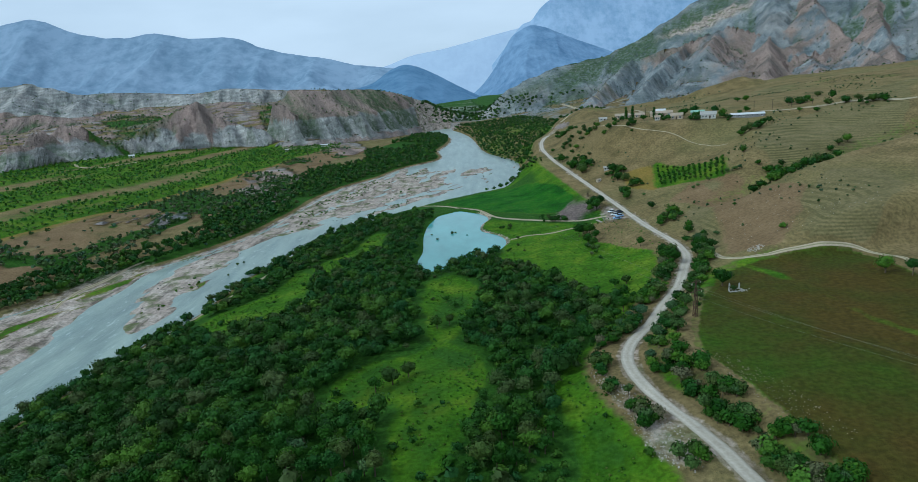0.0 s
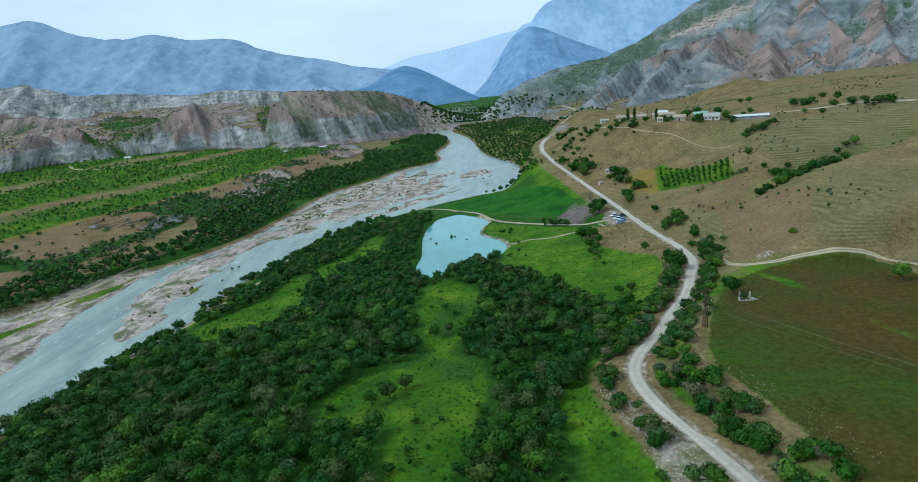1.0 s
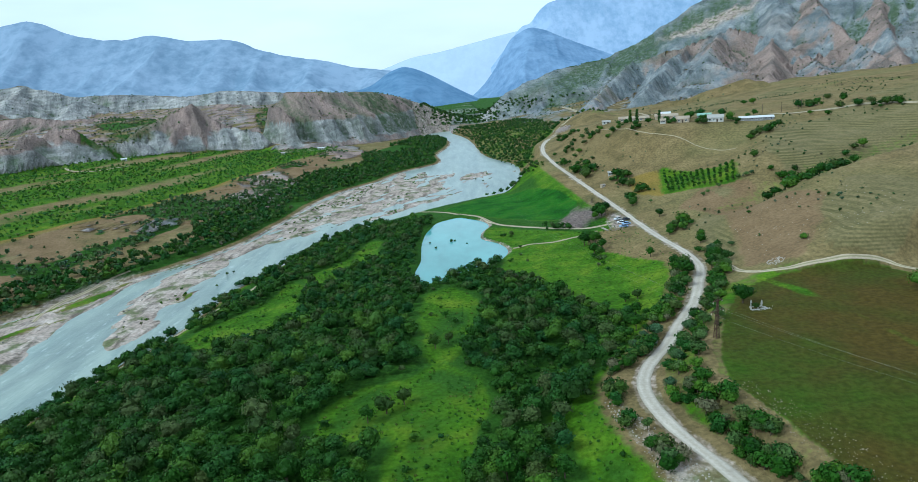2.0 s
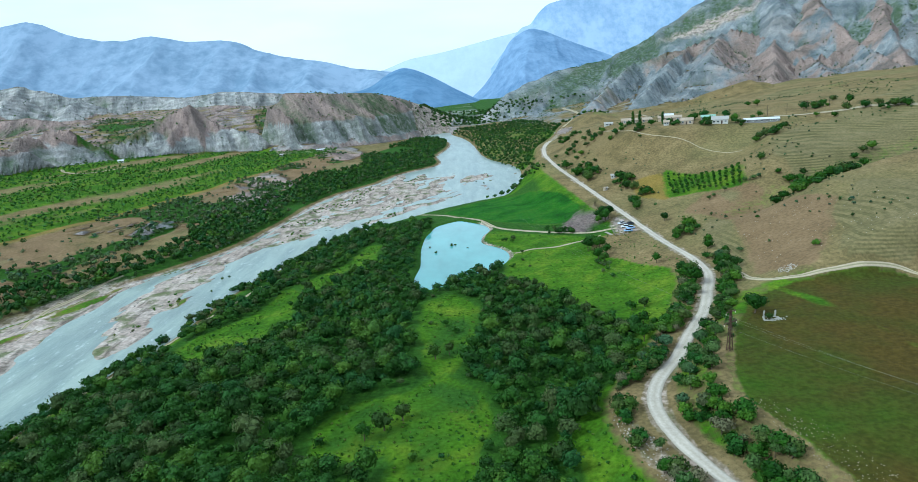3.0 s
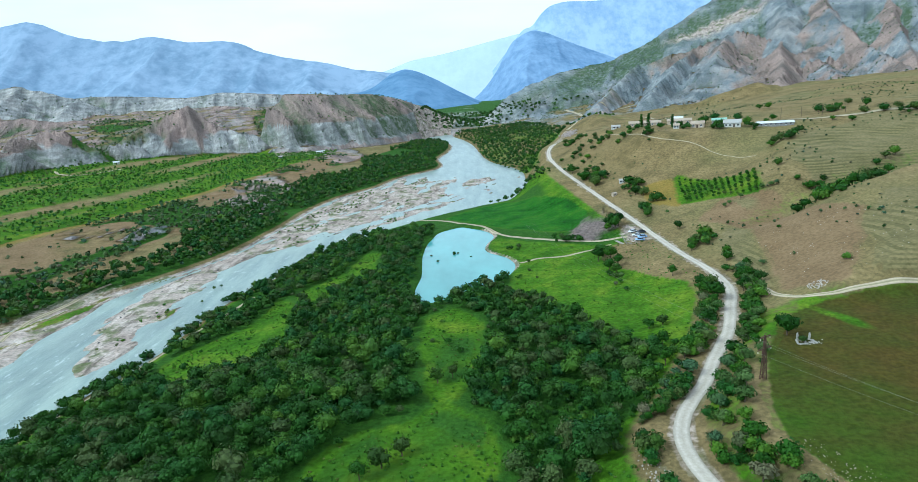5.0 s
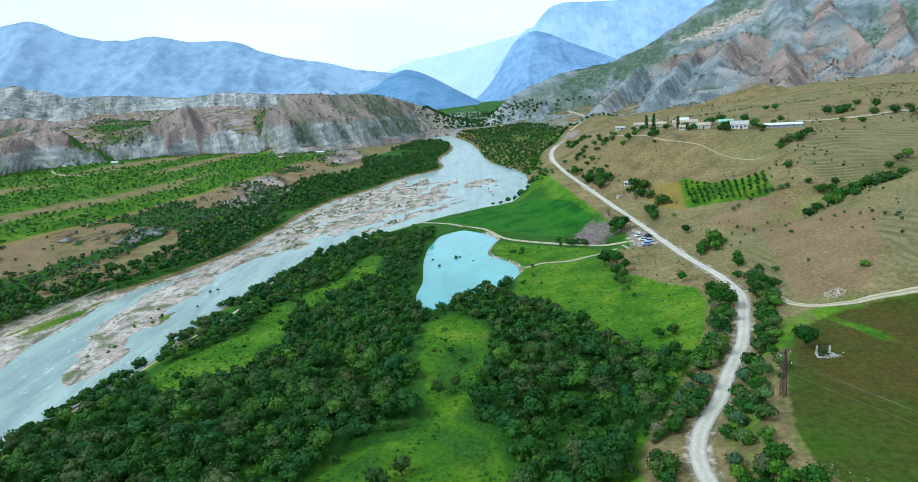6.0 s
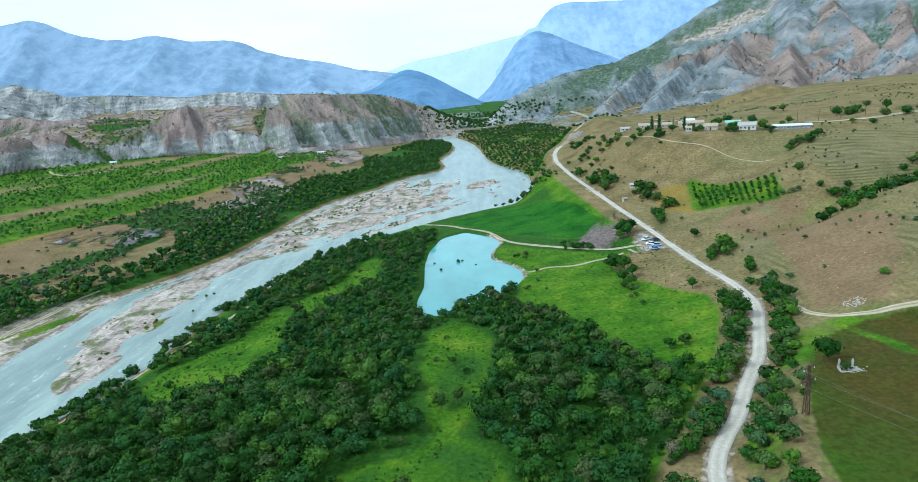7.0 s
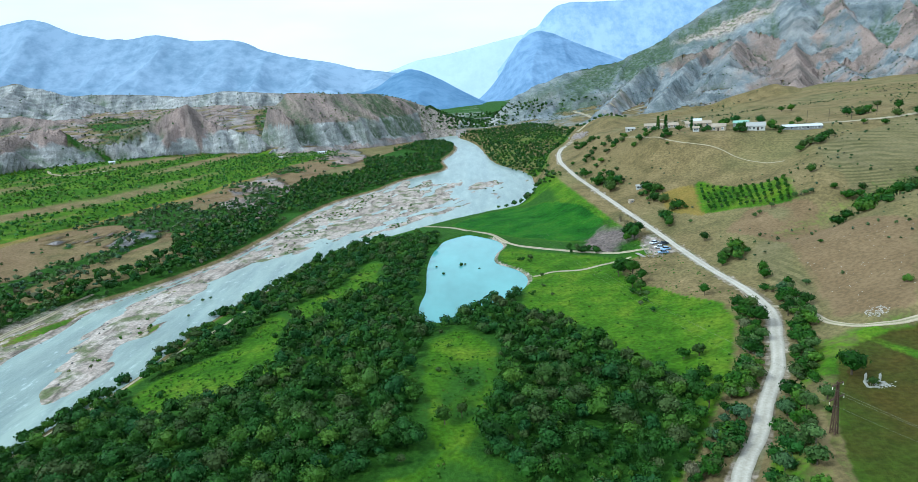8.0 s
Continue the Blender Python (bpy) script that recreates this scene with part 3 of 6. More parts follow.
    top = 46.5 + 0.022 * (x - 150) + 0.006 * (y - 440) - 11 * ss(495, 620, y) * ss(380, 290, x) + 1.0 * fbm(x, y, 70, 3, 4)
    rise = ss(392, 432, edge) * ss(8, 50, s)
    low = mix(low, np.maximum(top, low * 0.4 + top * 0.6), rise)
    low = low + 13 * ss(120, 260, s) * ss(480, 300, y)
    right = np.where(s > 2.6, low, np.where(s > -2.6, zd - 0.15, up_road))
    # beyond the bend the ground falls to the far valley floor
    far_floor = 12 + 0.02 * (y - 700) + 34 * ss(20, 300, x - xr) + 4 * fbm(x, y, 120, 3, 5)
    right = mix(right, np.maximum(np.minimum(far_floor, right + 60), zw + 1), ss(690, 840, y))
    right = right + 13 * np.exp(-(((x - 138) / 34) ** 2) - ((y - 655) / 40) ** 2)
    right = mix(zw - 1, right, ss(-2, 14 + 10 * ss(560, 640, y), d))
    # left bank, scarp and terrace
    xf, xt = scarp_foot(y), scarp_top(y)
    strip = zw + 1.2 + 0.05 * np.maximum(xl - x, 0) + 0.4 * fbm(x, y, 30, 2, 1)
    terrace = 8 + 0.012 * (y - 500) + 0.085 * np.clip(xt - x, 0, 330) + 1.6 * fbm(x, y, 80, 3, 3)
    face = np.clip((xf - x) / np.maximum(xf - xt, 12), 0, 1)
    notch = ridged(x, y, 46, 3, 2)
    face = np.clip(face + (notch - 0.45) * 0.30 * 4 * face * (1 - face), 0, 1)
    left = mix(strip, np.maximum(terrace, strip + 2), face**1.25 * 0.85 + 0.15 * ss(0.1, 0.9, face))
    left = mix(zw - 0.6, left, ss(-2, 9, xl - x))
    ground = np.where(x < xl, left, np.where(x < xr, bed, right))
    ground = np.where((x >= xr) & (y < 640), right, ground)
    # badlands behind the terrace: knolls and a red cone, a long block with a grey cliff, a grey wall behind
    foot = badland_foot(x)
    w = y - foot
    rising = 24 + 58 * np.clip(w / np.maximum(1240 - foot, 150), 0, 1) * ss(-50, -240, x) + 6 * fbm(x, y, 90, 3, 5) * ss(0, 60, w) + 7 * ridged(x, y, 60, 3, 1) * ss(40, 140, w)
    knolls, knoll_cut = ridges(x, y, BADLAND_RIDGES)
    slant = x + 0.55 * w
    rib, flute = ridged(slant + 8 * fbm(x, y, 60, 2, 1), w * 0.10, 46, 3, 4), ridged(slant, w * 0.10, 12, 3, 3)
    lead = w + (72 * (rib - 0.55) + 18 * (flute - 0.5)) * ss(-8, 26, w) * mix(1, 0.45, ss(60, 110, w))
    crest = smooth_curve(x, (-300, -251, -168, -117, -83, -47, -23, 10, 40, 80), (90, 96, 91, 88, 77, 60, 47, 34, 27, 24)) + 2 * fbm(x, y, 30, 3, 2)
    block = 20 + (crest - 20) * (0.10 * ss(-4, 14, lead) + 0.45 * ss(8, 52, lead) + 0.05 * ss(52, 72, lead) + 0.40 * np.clip((lead - 66) / 74, 0, 1)) * mix(1, 0.7, ss(190, 420, w))
    block = mix(0, block, ss(-300, -262, x - 0.10 * w + 16 * (rib - 0.5)))
    wall_w = y - 1235 + 40 * (ridged(x, y * 0.15, 46, 3, 2) - 0.5) + 14 * (ridged(x, y * 0.15, 15, 2, 4) - 0.5)
    wall_top = smooth_curve(x, (-1500, -860, -733, -644, -549, -475, -404, -300), (125, 122, 126, 120, 112, 118, 112, 100))
    wall = 60 + (wall_top - 60) * (0.5 * ss(0, 60, wall_w) + 0.5 * ss(40, 120, wall_w)) * mix(1, 0.6, ss(160, 500, wall_w))
    bad = np.maximum.reduce([rising * mix(1, 0.6, ss(1350, 1700, y)), knolls, block, wall * (y > 1150) * ss(-120, -280, x)])
    inland = ss(95, 30, x) * ss(-6, 14, w)
    ground = mix(ground, np.maximum(np.clip(ground, 6, 26), bad), inland)
    red = np.maximum(ss(50, 60, block + 8 * fbm(x, y, 40, 3, 3)) * (block > rising) * (block > knolls), ss(40, 56, knolls + 12 * fbm(x, y, 30, 3, 3)) * (knolls > rising) * (y < 1100))
    SHADES["badland"] = np.where((wall > np.maximum.reduce([rising, knolls, block])) & (y > 1150), 0.12, np.where((knolls > rising) | (block > rising), red, 0.62 + 0.4 * fbm(x, y, 60, 3, 1)))
    SHADES["folds"] = np.clip(0.8 * ss(0.50, 0.25, rib) * (block > rising) * ss(6, 30, w) + 0.45 * ss(0.46, 0.22, flute) * (block > rising) + 0.95 * ss(0.34, 0.62, knoll_cut) * (knolls > rising) + 0.8 * ss(0.5, 0.85, 1 - ridged(x, y * 0.15, 46, 3, 2)) * (wall > rising) * (y > 1150), 0, 1)
    SHADES["rocky"] = np.maximum(ss(-70, -30, w) * ss(-250, -215, x), ((knolls > rising) | (block > rising)) * ss(-8, 4, w))
    # the mountain above the plateau
    mc = mountain_crest(x)
    yc = 1290 + 0.06 * (x - 300)
    below = np.maximum(yc - y, 0)
    slope = np.where(y < yc, mc - below * 0.30 - 0.00016 * below**2 * ss(900, 200, below), mc - (y - yc) * 0.5)
    gm, gs = mountain_gully(x, y)
    keep_top = ss(0, 130, below)
    mount = slope - 6 + ((gm - 0.52) * 34 + (gs - 0.5) * 20 + 7 * fbm(x, y, 70, 3, 2)) * ss(-30, 70, slope) * mix(0.25, 1, keep_top) + 4 * fbm(x, y, 26, 3, 1)
    spurs, spur_cut = ridges(x, y, MOUNTAIN_RIDGES)
    SHADES["spur"] = ss(-6, 6, spurs - mount) * (x > 60)
    SHADES["ravine"] = np.where(spurs > mount, ss(0.50, 0.80, spur_cut), ss(0.44, 0.26, 0.5 * gm + 0.5 * gs))
    mount = np.maximum(mount, spurs)
    fy_ = y - 745 - 0.18 * (x - 400) - 30 * fbm(x, y, 120, 2, 4)
    hill = 6 * np.where(fy_ < 0, np.exp(-((fy_ / 70) ** 2)), np.exp(-((fy_ / 110) ** 2))) * ss(230, 330, x) * (0.55 + 0.6 * ridged(x, y * 0.5, 70, 3, 1))
    ground = ground + np.where(y > 500, hill, 0)
    ground = np.where(x > 0, np.maximum(ground, mix(ground, mount, ss(30, 120, x))), ground)
    ground = np.maximum(ground, mix(-60, river_level(y) + 12 + 0.022 * np.maximum(y - 1300, 0), ss(1250, 1450, y)))
    small = 0.25 * fbm(x, y, 9, 2, 5) * ss(3, 9, np.abs(s))
    return ground + np.where(p > -3, 0, small)


# ---- building helpers ----
def mesh_object(name, verts, faces, material, parent=None, smooth=True):
    """A mesh object from arrays; faces of three or four corners each."""
    me = bpy.data.meshes.new(name)
    verts = np.asarray(verts, np.float32)
    faces = np.asarray(faces, np.int32)
    n, k = faces.shape
    me.vertices.add(len(verts))
    me.vertices.foreach_set("co", verts.ravel())
    me.loops.add(n * k)
    me.loops.foreach_set("vertex_index", faces.ravel())
    me.polygons.add(n)
    me.polygons.foreach_set("loop_start", np.arange(0, n * k, k, dtype=np.int32))
    me.update(calc_edges=True)
    me.polygons.foreach_set("use_smooth", np.full(n, smooth))
    me.materials.append(material)
    me.update()
    ob = new(name, me)
    if parent:
        ob.parent = parent
    return ob


def weights(ob, name, values):
    """A value for each corner point of a mesh."""
    at = ob.data.attributes.new(name, "FLOAT", "POINT")
    at.data.foreach_set("value", np.asarray(values, np.float32))


def weights4(ob, name, values):
    at = ob.data.attributes.new(name, "FLOAT_COLOR", "POINT")
    at.data.foreach_set("color", np.asarray(values, np.float32).ravel())


def grid_faces(rows, cols):
    i = np.arange(rows * cols).reshape(rows, cols)
    return np.stack([i[:-1, :-1], i[:-1, 1:], i[1:, 1:], i[1:, :-1]], -1).reshape(-1, 4)


def inside(x, y, outline):
    """Whether points lie in a closed outline of (x, y)."""
    hit = np.zeros(np.shape(x), bool)
    for (ax, ay), (bx, by) in zip(outline, outline[1:] + outline[:1]):
        if ay != by:
            hit ^= ((ay > y) != (by > y)) & (x < (bx - ax) * (y - ay) / (by - ay) + ax)
    return hit


def soft_inside(x, y, outline, wobble=6.0, seed=0):
    dx, dy = wobble * fbm(x, y, 22, 3, seed), wobble * fbm(x + 300, y, 22, 3, seed + 1)
    total = inside(x + dx, y + dy, outline).astype(float)
    for a, b in ((2.2, 0.8), (-0.8, 2.2), (-2.2, -0.8), (0.8, -2.2)):
        total = total + inside(x + dx + a * 1.3, y + dy + b * 1.3, outline)
    return total / 5


# ---- the ground: one sheet to the horizon ----
REED = [(-8, 424), (9, 452), (33, 468), (54, 440), (67, 403), (73, 368), (67, 354), (54, 345), (36, 362), (10, 392)]
MEADOW = [(25, 296), (18, 262), (30, 250), (38, 232), (42, 214), (54, 192), (68, 186), (78, 205), (84, 236), (84, 290), (80, 306), (66, 306), (40, 330), (20, 352), (15, 330)]
CLEAR_A = [(-35, 139), (-37, 150), (-26, 163), (-14, 168), (-6, 176), (2, 164), (3, 143), (1, 128), (-6, 108), (-14, 100), (-18, 120), (-16, 140), (-23, 136)]
CLEAR_B = [(-11, 176), (-15, 200), (-14, 232), (-4, 244), (4, 230), (1, 195), (-4, 174)]
CLEAR_C = [(-102, 214), (-100, 238), (-92, 245), (-80, 255), (-78, 282), (-68, 272), (-68, 246), (-62, 229), (-73, 217), (-83, 210)]
CLEAR_E = [(-73, 282), (-63, 299), (-54, 314), (-50, 348), (-43, 345), (-42, 312), (-50, 290), (-60, 272)]
CLEAR_D = [(22, 139), (31, 139), (33, 126), (31, 112), (34, 100), (41, 88), (40, 60), (20, 60), (20, 97), (21, 115)]
FIELD = [(71, 171), (80, 184), (93, 194), (108, 195.5), (124, 196), (133, 193), (133, 172), (131, 150), (128, 60), (62, 60), (62, 95), (60, 118), (56, 135), (61, 150)]
ORCHARD = [(126, 390), (130, 389), (157, 347), (142, 313), (113, 342), (118, 360)]
SHOULDER = [(31, 143), (36, 130), (40, 117), (45, 102), (40, 96), (34, 104), (33, 120), (30, 134)]
GREY_FAN = [(54, 338), (64, 352), (71, 362), (80, 368), (84, 340), (82, 314), (68, 314)]
BARE_SPUR = [(112, 307), (125, 326), (139, 318), (147, 306), (138, 290), (141, 261), (145, 248), (109, 199), (95, 210), (102, 229), (111, 249), (119, 279)]
OLIVE = [[(113, 290), (118, 280), (110, 250), (102, 229), (94, 209), (93, 227), (101, 260)], [(118, 200), (136, 200), (160, 215), (180, 248), (158, 256), (140, 243), (130, 222)], [(165, 300), (215, 300), (300, 400), (215, 400), (180, 366), (165, 335)]]
BLUFFS = [[(-196, 526), (-197, 584), (-180, 575), (-153, 534), (-143, 488), (-166, 478)], [(-206, 618), (-184, 650), (-142, 590), (-148, 558), (-178, 571)], [(-170, 812), (-144, 870), (-108, 820), (-126, 732), (-148, 734)]]
GOLDEN = [(106, 388), (118, 390), (127, 386), (117, 344), (111, 338), (104, 358)]
GREEN_HOLLOW = [(-425, 735), (-398, 735), (-405, 790), (-392, 830), (-376, 868), (-400, 900), (-500, 1060), (-580, 1080), (-545, 970), (-470, 860), (-430, 790)]
GREEN_SADDLE = [(-272, 885), (-259, 900), (-300, 1060), (-330, 1200), (-352, 1190), (-320, 1060)]
CAR_PARK = [(76, 300), (86, 296), (88, 330), (82, 332), (76, 316)]


def covers(x, y, z):
    """What covers the ground at each point: meadow, rock, scrub; field, reeds, brush; and gravel."""
    xr, xl, xd = river_right(y), river_left(y), road_x(y)
    s, d = x - xd, x - xr
    steep = np.hypot(np.gradient(z, axis=0) / np.maximum(np.gradient(y, axis=0), 0.1), np.gradient(z, axis=1) / np.maximum(np.gradient(x, axis=1), 0.1))
    flat = (d > 0) & (s < -5) & (y < 640)
    lush = flat * ss(-6, -16, s) * ss(4, 12, d)
    xt, xf = scarp_top(y), scarp_foot(y)
    terrace = ss(4, 14, xt - x) * ss(40, 5, np.maximum(0, y - badland_foot(x) + 10)) * (x < xl)
    lush = np.maximum(lush, terrace * (0.66 + 0.9 * fbm(xt - x, y * 0.16, 30, 3, 2) + 0.45 * ss(75, 30, xt - x)))
    gully = np.exp(-((((x - 100) * -0.33 + (y - 240) - 44) / 12) ** 2)) * ss(10, 40, s) * (y < 480)
    lush = np.maximum(lush, 0.42 * gully + 0.85 * soft_inside(x, y, ORCHARD, 2))
    lush = np.maximum(lush, (0.55 + 0.45 * fbm(x, y, 14, 3, 1)) * ss(22, 10, s) * ss(3, 6, s) * ss(175, 150, y))
    lush = np.maximum(lush, (0.50 + 0.4 * fbm(x, y, 16, 3, 2)) * (s > 6) * (s < 34) * ss(207, 196, y) * ss(160, 170, y))
    far_flat = ss(1120, 1180, y) * ss(360, 300, np.abs(x - 40) + 30 * fbm(x, y, 90, 3, 1))
    lush = np.maximum(lush, far_flat)
    lush = np.maximum(lush, (0.46 + 0.3 * fbm(x, y, 30, 3, 2)) * ss(3, 8, d) * ss(130, 100, d) * (y > 474) * (y < 1020) * ((s < -7) | (y > 665)))
    dry_meadow = soft_inside(x, y, [(60, 300), (78, 304), (86, 290), (88, 250), (76, 240), (62, 268)], 4, 2)
    lush = lush * (1 - 0.75 * dry_meadow)
    bad = np.maximum(ss(0, 40, y - badland_foot(x)), SHADES["rocky"]) * (x < 75)
    mount = (x > 60) * ss(700, 930, y + 0.35 * (x - 200) + 60 * fbm(x, y, 90, 3, 2)) * ss(0.05, 0.30, steep)
    face = (x < xf + 2) * (x > xt - 5) * ss(0.10, 0.26, steep) * (y > 400) * (y < 800) * np.clip(0.25 + 1.8 * fbm(x, y, 42, 3, 1), 0, 1)
    patch = fbm(x, y, 120, 3, 4)
    rock = np.maximum.reduce([bad * np.clip(0.40 + ss(0.12, 0.36, steep) * 0.7 + 0.3 * patch, 0, 1), mount * np.clip(0.95 + 0.5 * patch, 0, 1), 1.2 * face])
    gm, gs = mountain_gully(x, y)
    side = ss(65, 125, x)
    # gullies to be coloured dark, for their scrub and for painted shade
    hollow = mix(SHADES["folds"] + 0.9 * soft_inside(x, y, GREEN_HOLLOW, 14, 2) + 0.8 * soft_inside(x, y, GREEN_SADDLE, 10, 1), SHADES["ravine"] + 0.5 * np.exp(-(((mountain_crest(x) - z - 26) / 16) ** 2)), side)
    scrub = np.clip(hollow * (0.95 + 0.7 * fbm(x, y, 90, 3, 3)) + 0.06 * side, 0, 1)
    field = soft_inside(x, y, FIELD, 2.0, 1)
    streak = np.exp(-(((x - 95 - 0.19 * (192 - y) - 2 * fbm(x, y, 14, 2, 4)) / 2.6) ** 2)) * ss(200, 188, y) + 0.5 * np.exp(-(((x - 112) / 12) ** 2) - ((y - 165) / 30) ** 2)
    field = field * (1 - 0.66 * np.clip(streak * (0.75 + 0.8 * fbm(x, y, 14, 3, 2)), 0, 1))
    lush = np.maximum(lush, soft_inside(x, y, FIELD, 2.0, 1))
    reed = soft_inside(x, y, REED, 1.5, 2)
    open_ = np.maximum.reduce([soft_inside(x, y, o, 3, 1) for o in (MEADOW, CLEAR_A, CLEAR_B, CLEAR_C, CLEAR_E, CLEAR_D)] + [reed])
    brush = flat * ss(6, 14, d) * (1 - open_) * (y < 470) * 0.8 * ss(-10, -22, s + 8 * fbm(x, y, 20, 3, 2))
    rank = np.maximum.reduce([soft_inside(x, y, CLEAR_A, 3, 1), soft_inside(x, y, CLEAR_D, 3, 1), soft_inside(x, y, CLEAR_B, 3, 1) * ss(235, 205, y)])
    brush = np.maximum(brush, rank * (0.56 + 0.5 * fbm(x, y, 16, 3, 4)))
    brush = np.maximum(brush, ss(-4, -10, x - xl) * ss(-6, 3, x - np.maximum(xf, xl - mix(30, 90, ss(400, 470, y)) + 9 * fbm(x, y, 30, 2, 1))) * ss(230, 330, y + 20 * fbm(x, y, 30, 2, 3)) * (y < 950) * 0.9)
    brush = np.maximum(brush, 0.8 * far_flat)
    slope_w = ss(3, -4, x - xf) * ss(-6, 4, x - xt) * (y > 100) * (y < 800)
    brush = np.maximum(brush, slope_w * (0.75 * ss(0.02, 0.20, fbm(x, y * 0.8, 34, 3, 5))))
    chan = ss(2.5, -1.5, d) * ss(-7, -1, x - xl) * (y < 1300)
    gravel = np.maximum.reduce([chan, 0.62 * soft_inside(x, y, SHOULDER, 3), 0.8 * soft_inside(x, y, CAR_PARK, 2),
                                0.50 * ss(4.0, 2.6, np.abs(s) + 0.9 * fbm(x, y, 7, 2, 3)) * (y > 50) * (y < 640), 0.6 * ss(-3, -0.5, pond_inside(x, y)) * ss(5, 15, x) * ss(280, 292, y)])
    gravel = np.maximum(gravel, (0.42 + 0.5 * fbm(x, y * 0.4, 18, 3, 1)) * (xl - x > -2) * ss(26, 6, xl - x) * (y < 340) * (y > 60))
    scree = np.exp(-((((x - 492) * 0.58 + (y - 1198) * 0.81) / 32) ** 2) - (((x - 492) * 0.81 - (y - 1198) * 0.58) / 115) ** 2)
    gravel = np.maximum(gravel, 1.0 * scree * (0.8 + 0.5 * fbm(x, y, 60, 3, 2)))
    one = np.ones_like(x)
    marl = mix(SHADES["badland"], SHADES["spur"] * np.clip(0.10 + 0.6 * ss(330, 430, x) + 0.7 * fbm(x, y, 70, 3, 2), 0, 1), side)
    shelf = (s > 30) * ss(415, 440, y - 0.1 * (x - 150)) * ss(900, 700, y)
    lush = np.maximum(lush, shelf * np.clip(0.18 + 0.5 * fbm(x, y, 60, 3, 5), 0, 1))
    bare = np.maximum(soft_inside(x, y, BARE_SPUR, 5, 3), 0.7 * ss(0.25, 0.5, fbm(x, y, 55, 3, 1)) * (s > 40) * (y > 280) * (y < 420))
    olive = np.maximum.reduce([soft_inside(x, y, o, 5, 2) for o in OLIVE] + [0.62 * ss(0.2, 0.5, fbm(x + 90, y, 70, 3, 4)) * (s > 40) * (y > 280) * (y < 640)])
    bare = np.maximum(bare, slope_w * np.clip(0.66 + 0.6 * fbm(x, y, 45, 3, 2), 0, 1))
    olive = np.maximum(olive, (x < xl - 2) * (x > xt + 3) * np.clip(0.10 + 0.8 * fbm(x + 50, y, 38, 3, 3), 0, 1) * (y < 800))
    verge = np.exp(-(((x + 126 - 0.12 * (y - 270)) / 5.5) ** 2)) * ss(252, 266, y) * ss(318, 300, y) * (z > river_level(y) + 0.12)
    gravel_strip = (x < xl + 46) & (x > xl - 4) & (y < 330)
    weedy = verge + gravel_strip * ss(0.05, 0.3, fbm(x - xl, y * 0.16, 8, 3, 3)) * ss(0.25, 0.6, z - river_level(y))
    gravel = gravel * (1 - 0.9 * np.clip(weedy, 0, 1))
    lush = np.maximum(lush, 0.62 * np.clip(weedy, 0, 1))
    golden = np.maximum(soft_inside(x, y, GOLDEN, 1.5, 1), 0.6 * np.exp(-(((x - xt + 6) / 7) ** 2)) * (y > 150) * (y < 700))
    fan = soft_inside(x, y, GREY_FAN, 12)
    rock = np.maximum.reduce([rock, fan * (0.58 + 0.35 * fbm(x, y, 9, 3, 1))] + [(0.62 + 0.5 * fbm(x, y, 18, 3, 2)) * soft_inside(x, y, o, 16, 4) for o in BLUFFS])
    dell = np.maximum(soft_inside(x, y, GREEN_HOLLOW, 30, 2), soft_inside(x, y, GREEN_SADDLE, 30, 1)) * np.clip(0.72 + 0.9 * fbm(x, y, 30, 3, 1), 0, 1)
    rock, brush = rock * (1 - 0.75 * dell), np.maximum(brush, 0.72 * dell)
    marl = np.maximum(marl, 0.8 * fan)
    # the mountain gets the haze-blue rock; fan and bluffs a little of its grey
    hazy_slate = np.maximum.reduce([side * ss(640, 800, y), 0.5 * fan, 0.35 * (x < xl) * (x > xt - 40) * (y < 780)])
    more = np.stack([bare, olive, hazy_slate, golden], -1)
    return more, np.stack([lush, rock, scrub, one], -1), np.stack([field, reed, brush, one], -1), gravel.ravel(), np.clip(marl, 0, 1).ravel()


GRID_V = np.concatenate([np.linspace(-500, 60, 24)[:-1], np.geomspace(160, 2700, 510) - 100])
GRID_U = np.concatenate([np.linspace(-3.0, -0.92, 40)[:-1], np.linspace(-0.92, 0.92, 600), np.linspace(0.92, 3.0, 40)[1:]])
gx = GRID_U[None, :] * (110 + 0.93 * np.maximum(GRID_V, 0) + 0.3 * np.maximum(-GRID_V, 0))[:, None]
gy = np.repeat(GRID_V[:, None], len(GRID_U), 1)
GRID_Z = land(gx, gy)
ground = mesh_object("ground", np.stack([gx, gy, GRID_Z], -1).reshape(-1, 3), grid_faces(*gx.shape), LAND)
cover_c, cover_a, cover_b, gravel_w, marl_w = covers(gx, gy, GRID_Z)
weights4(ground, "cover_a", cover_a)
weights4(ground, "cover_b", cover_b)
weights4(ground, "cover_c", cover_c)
weights(ground, "gravel", gravel_w)
weights(ground, "marl", marl_w)
tagged(ground, "valley floor and hillsides of meadow, dry grass and bare rock", "ground", kind="structure")



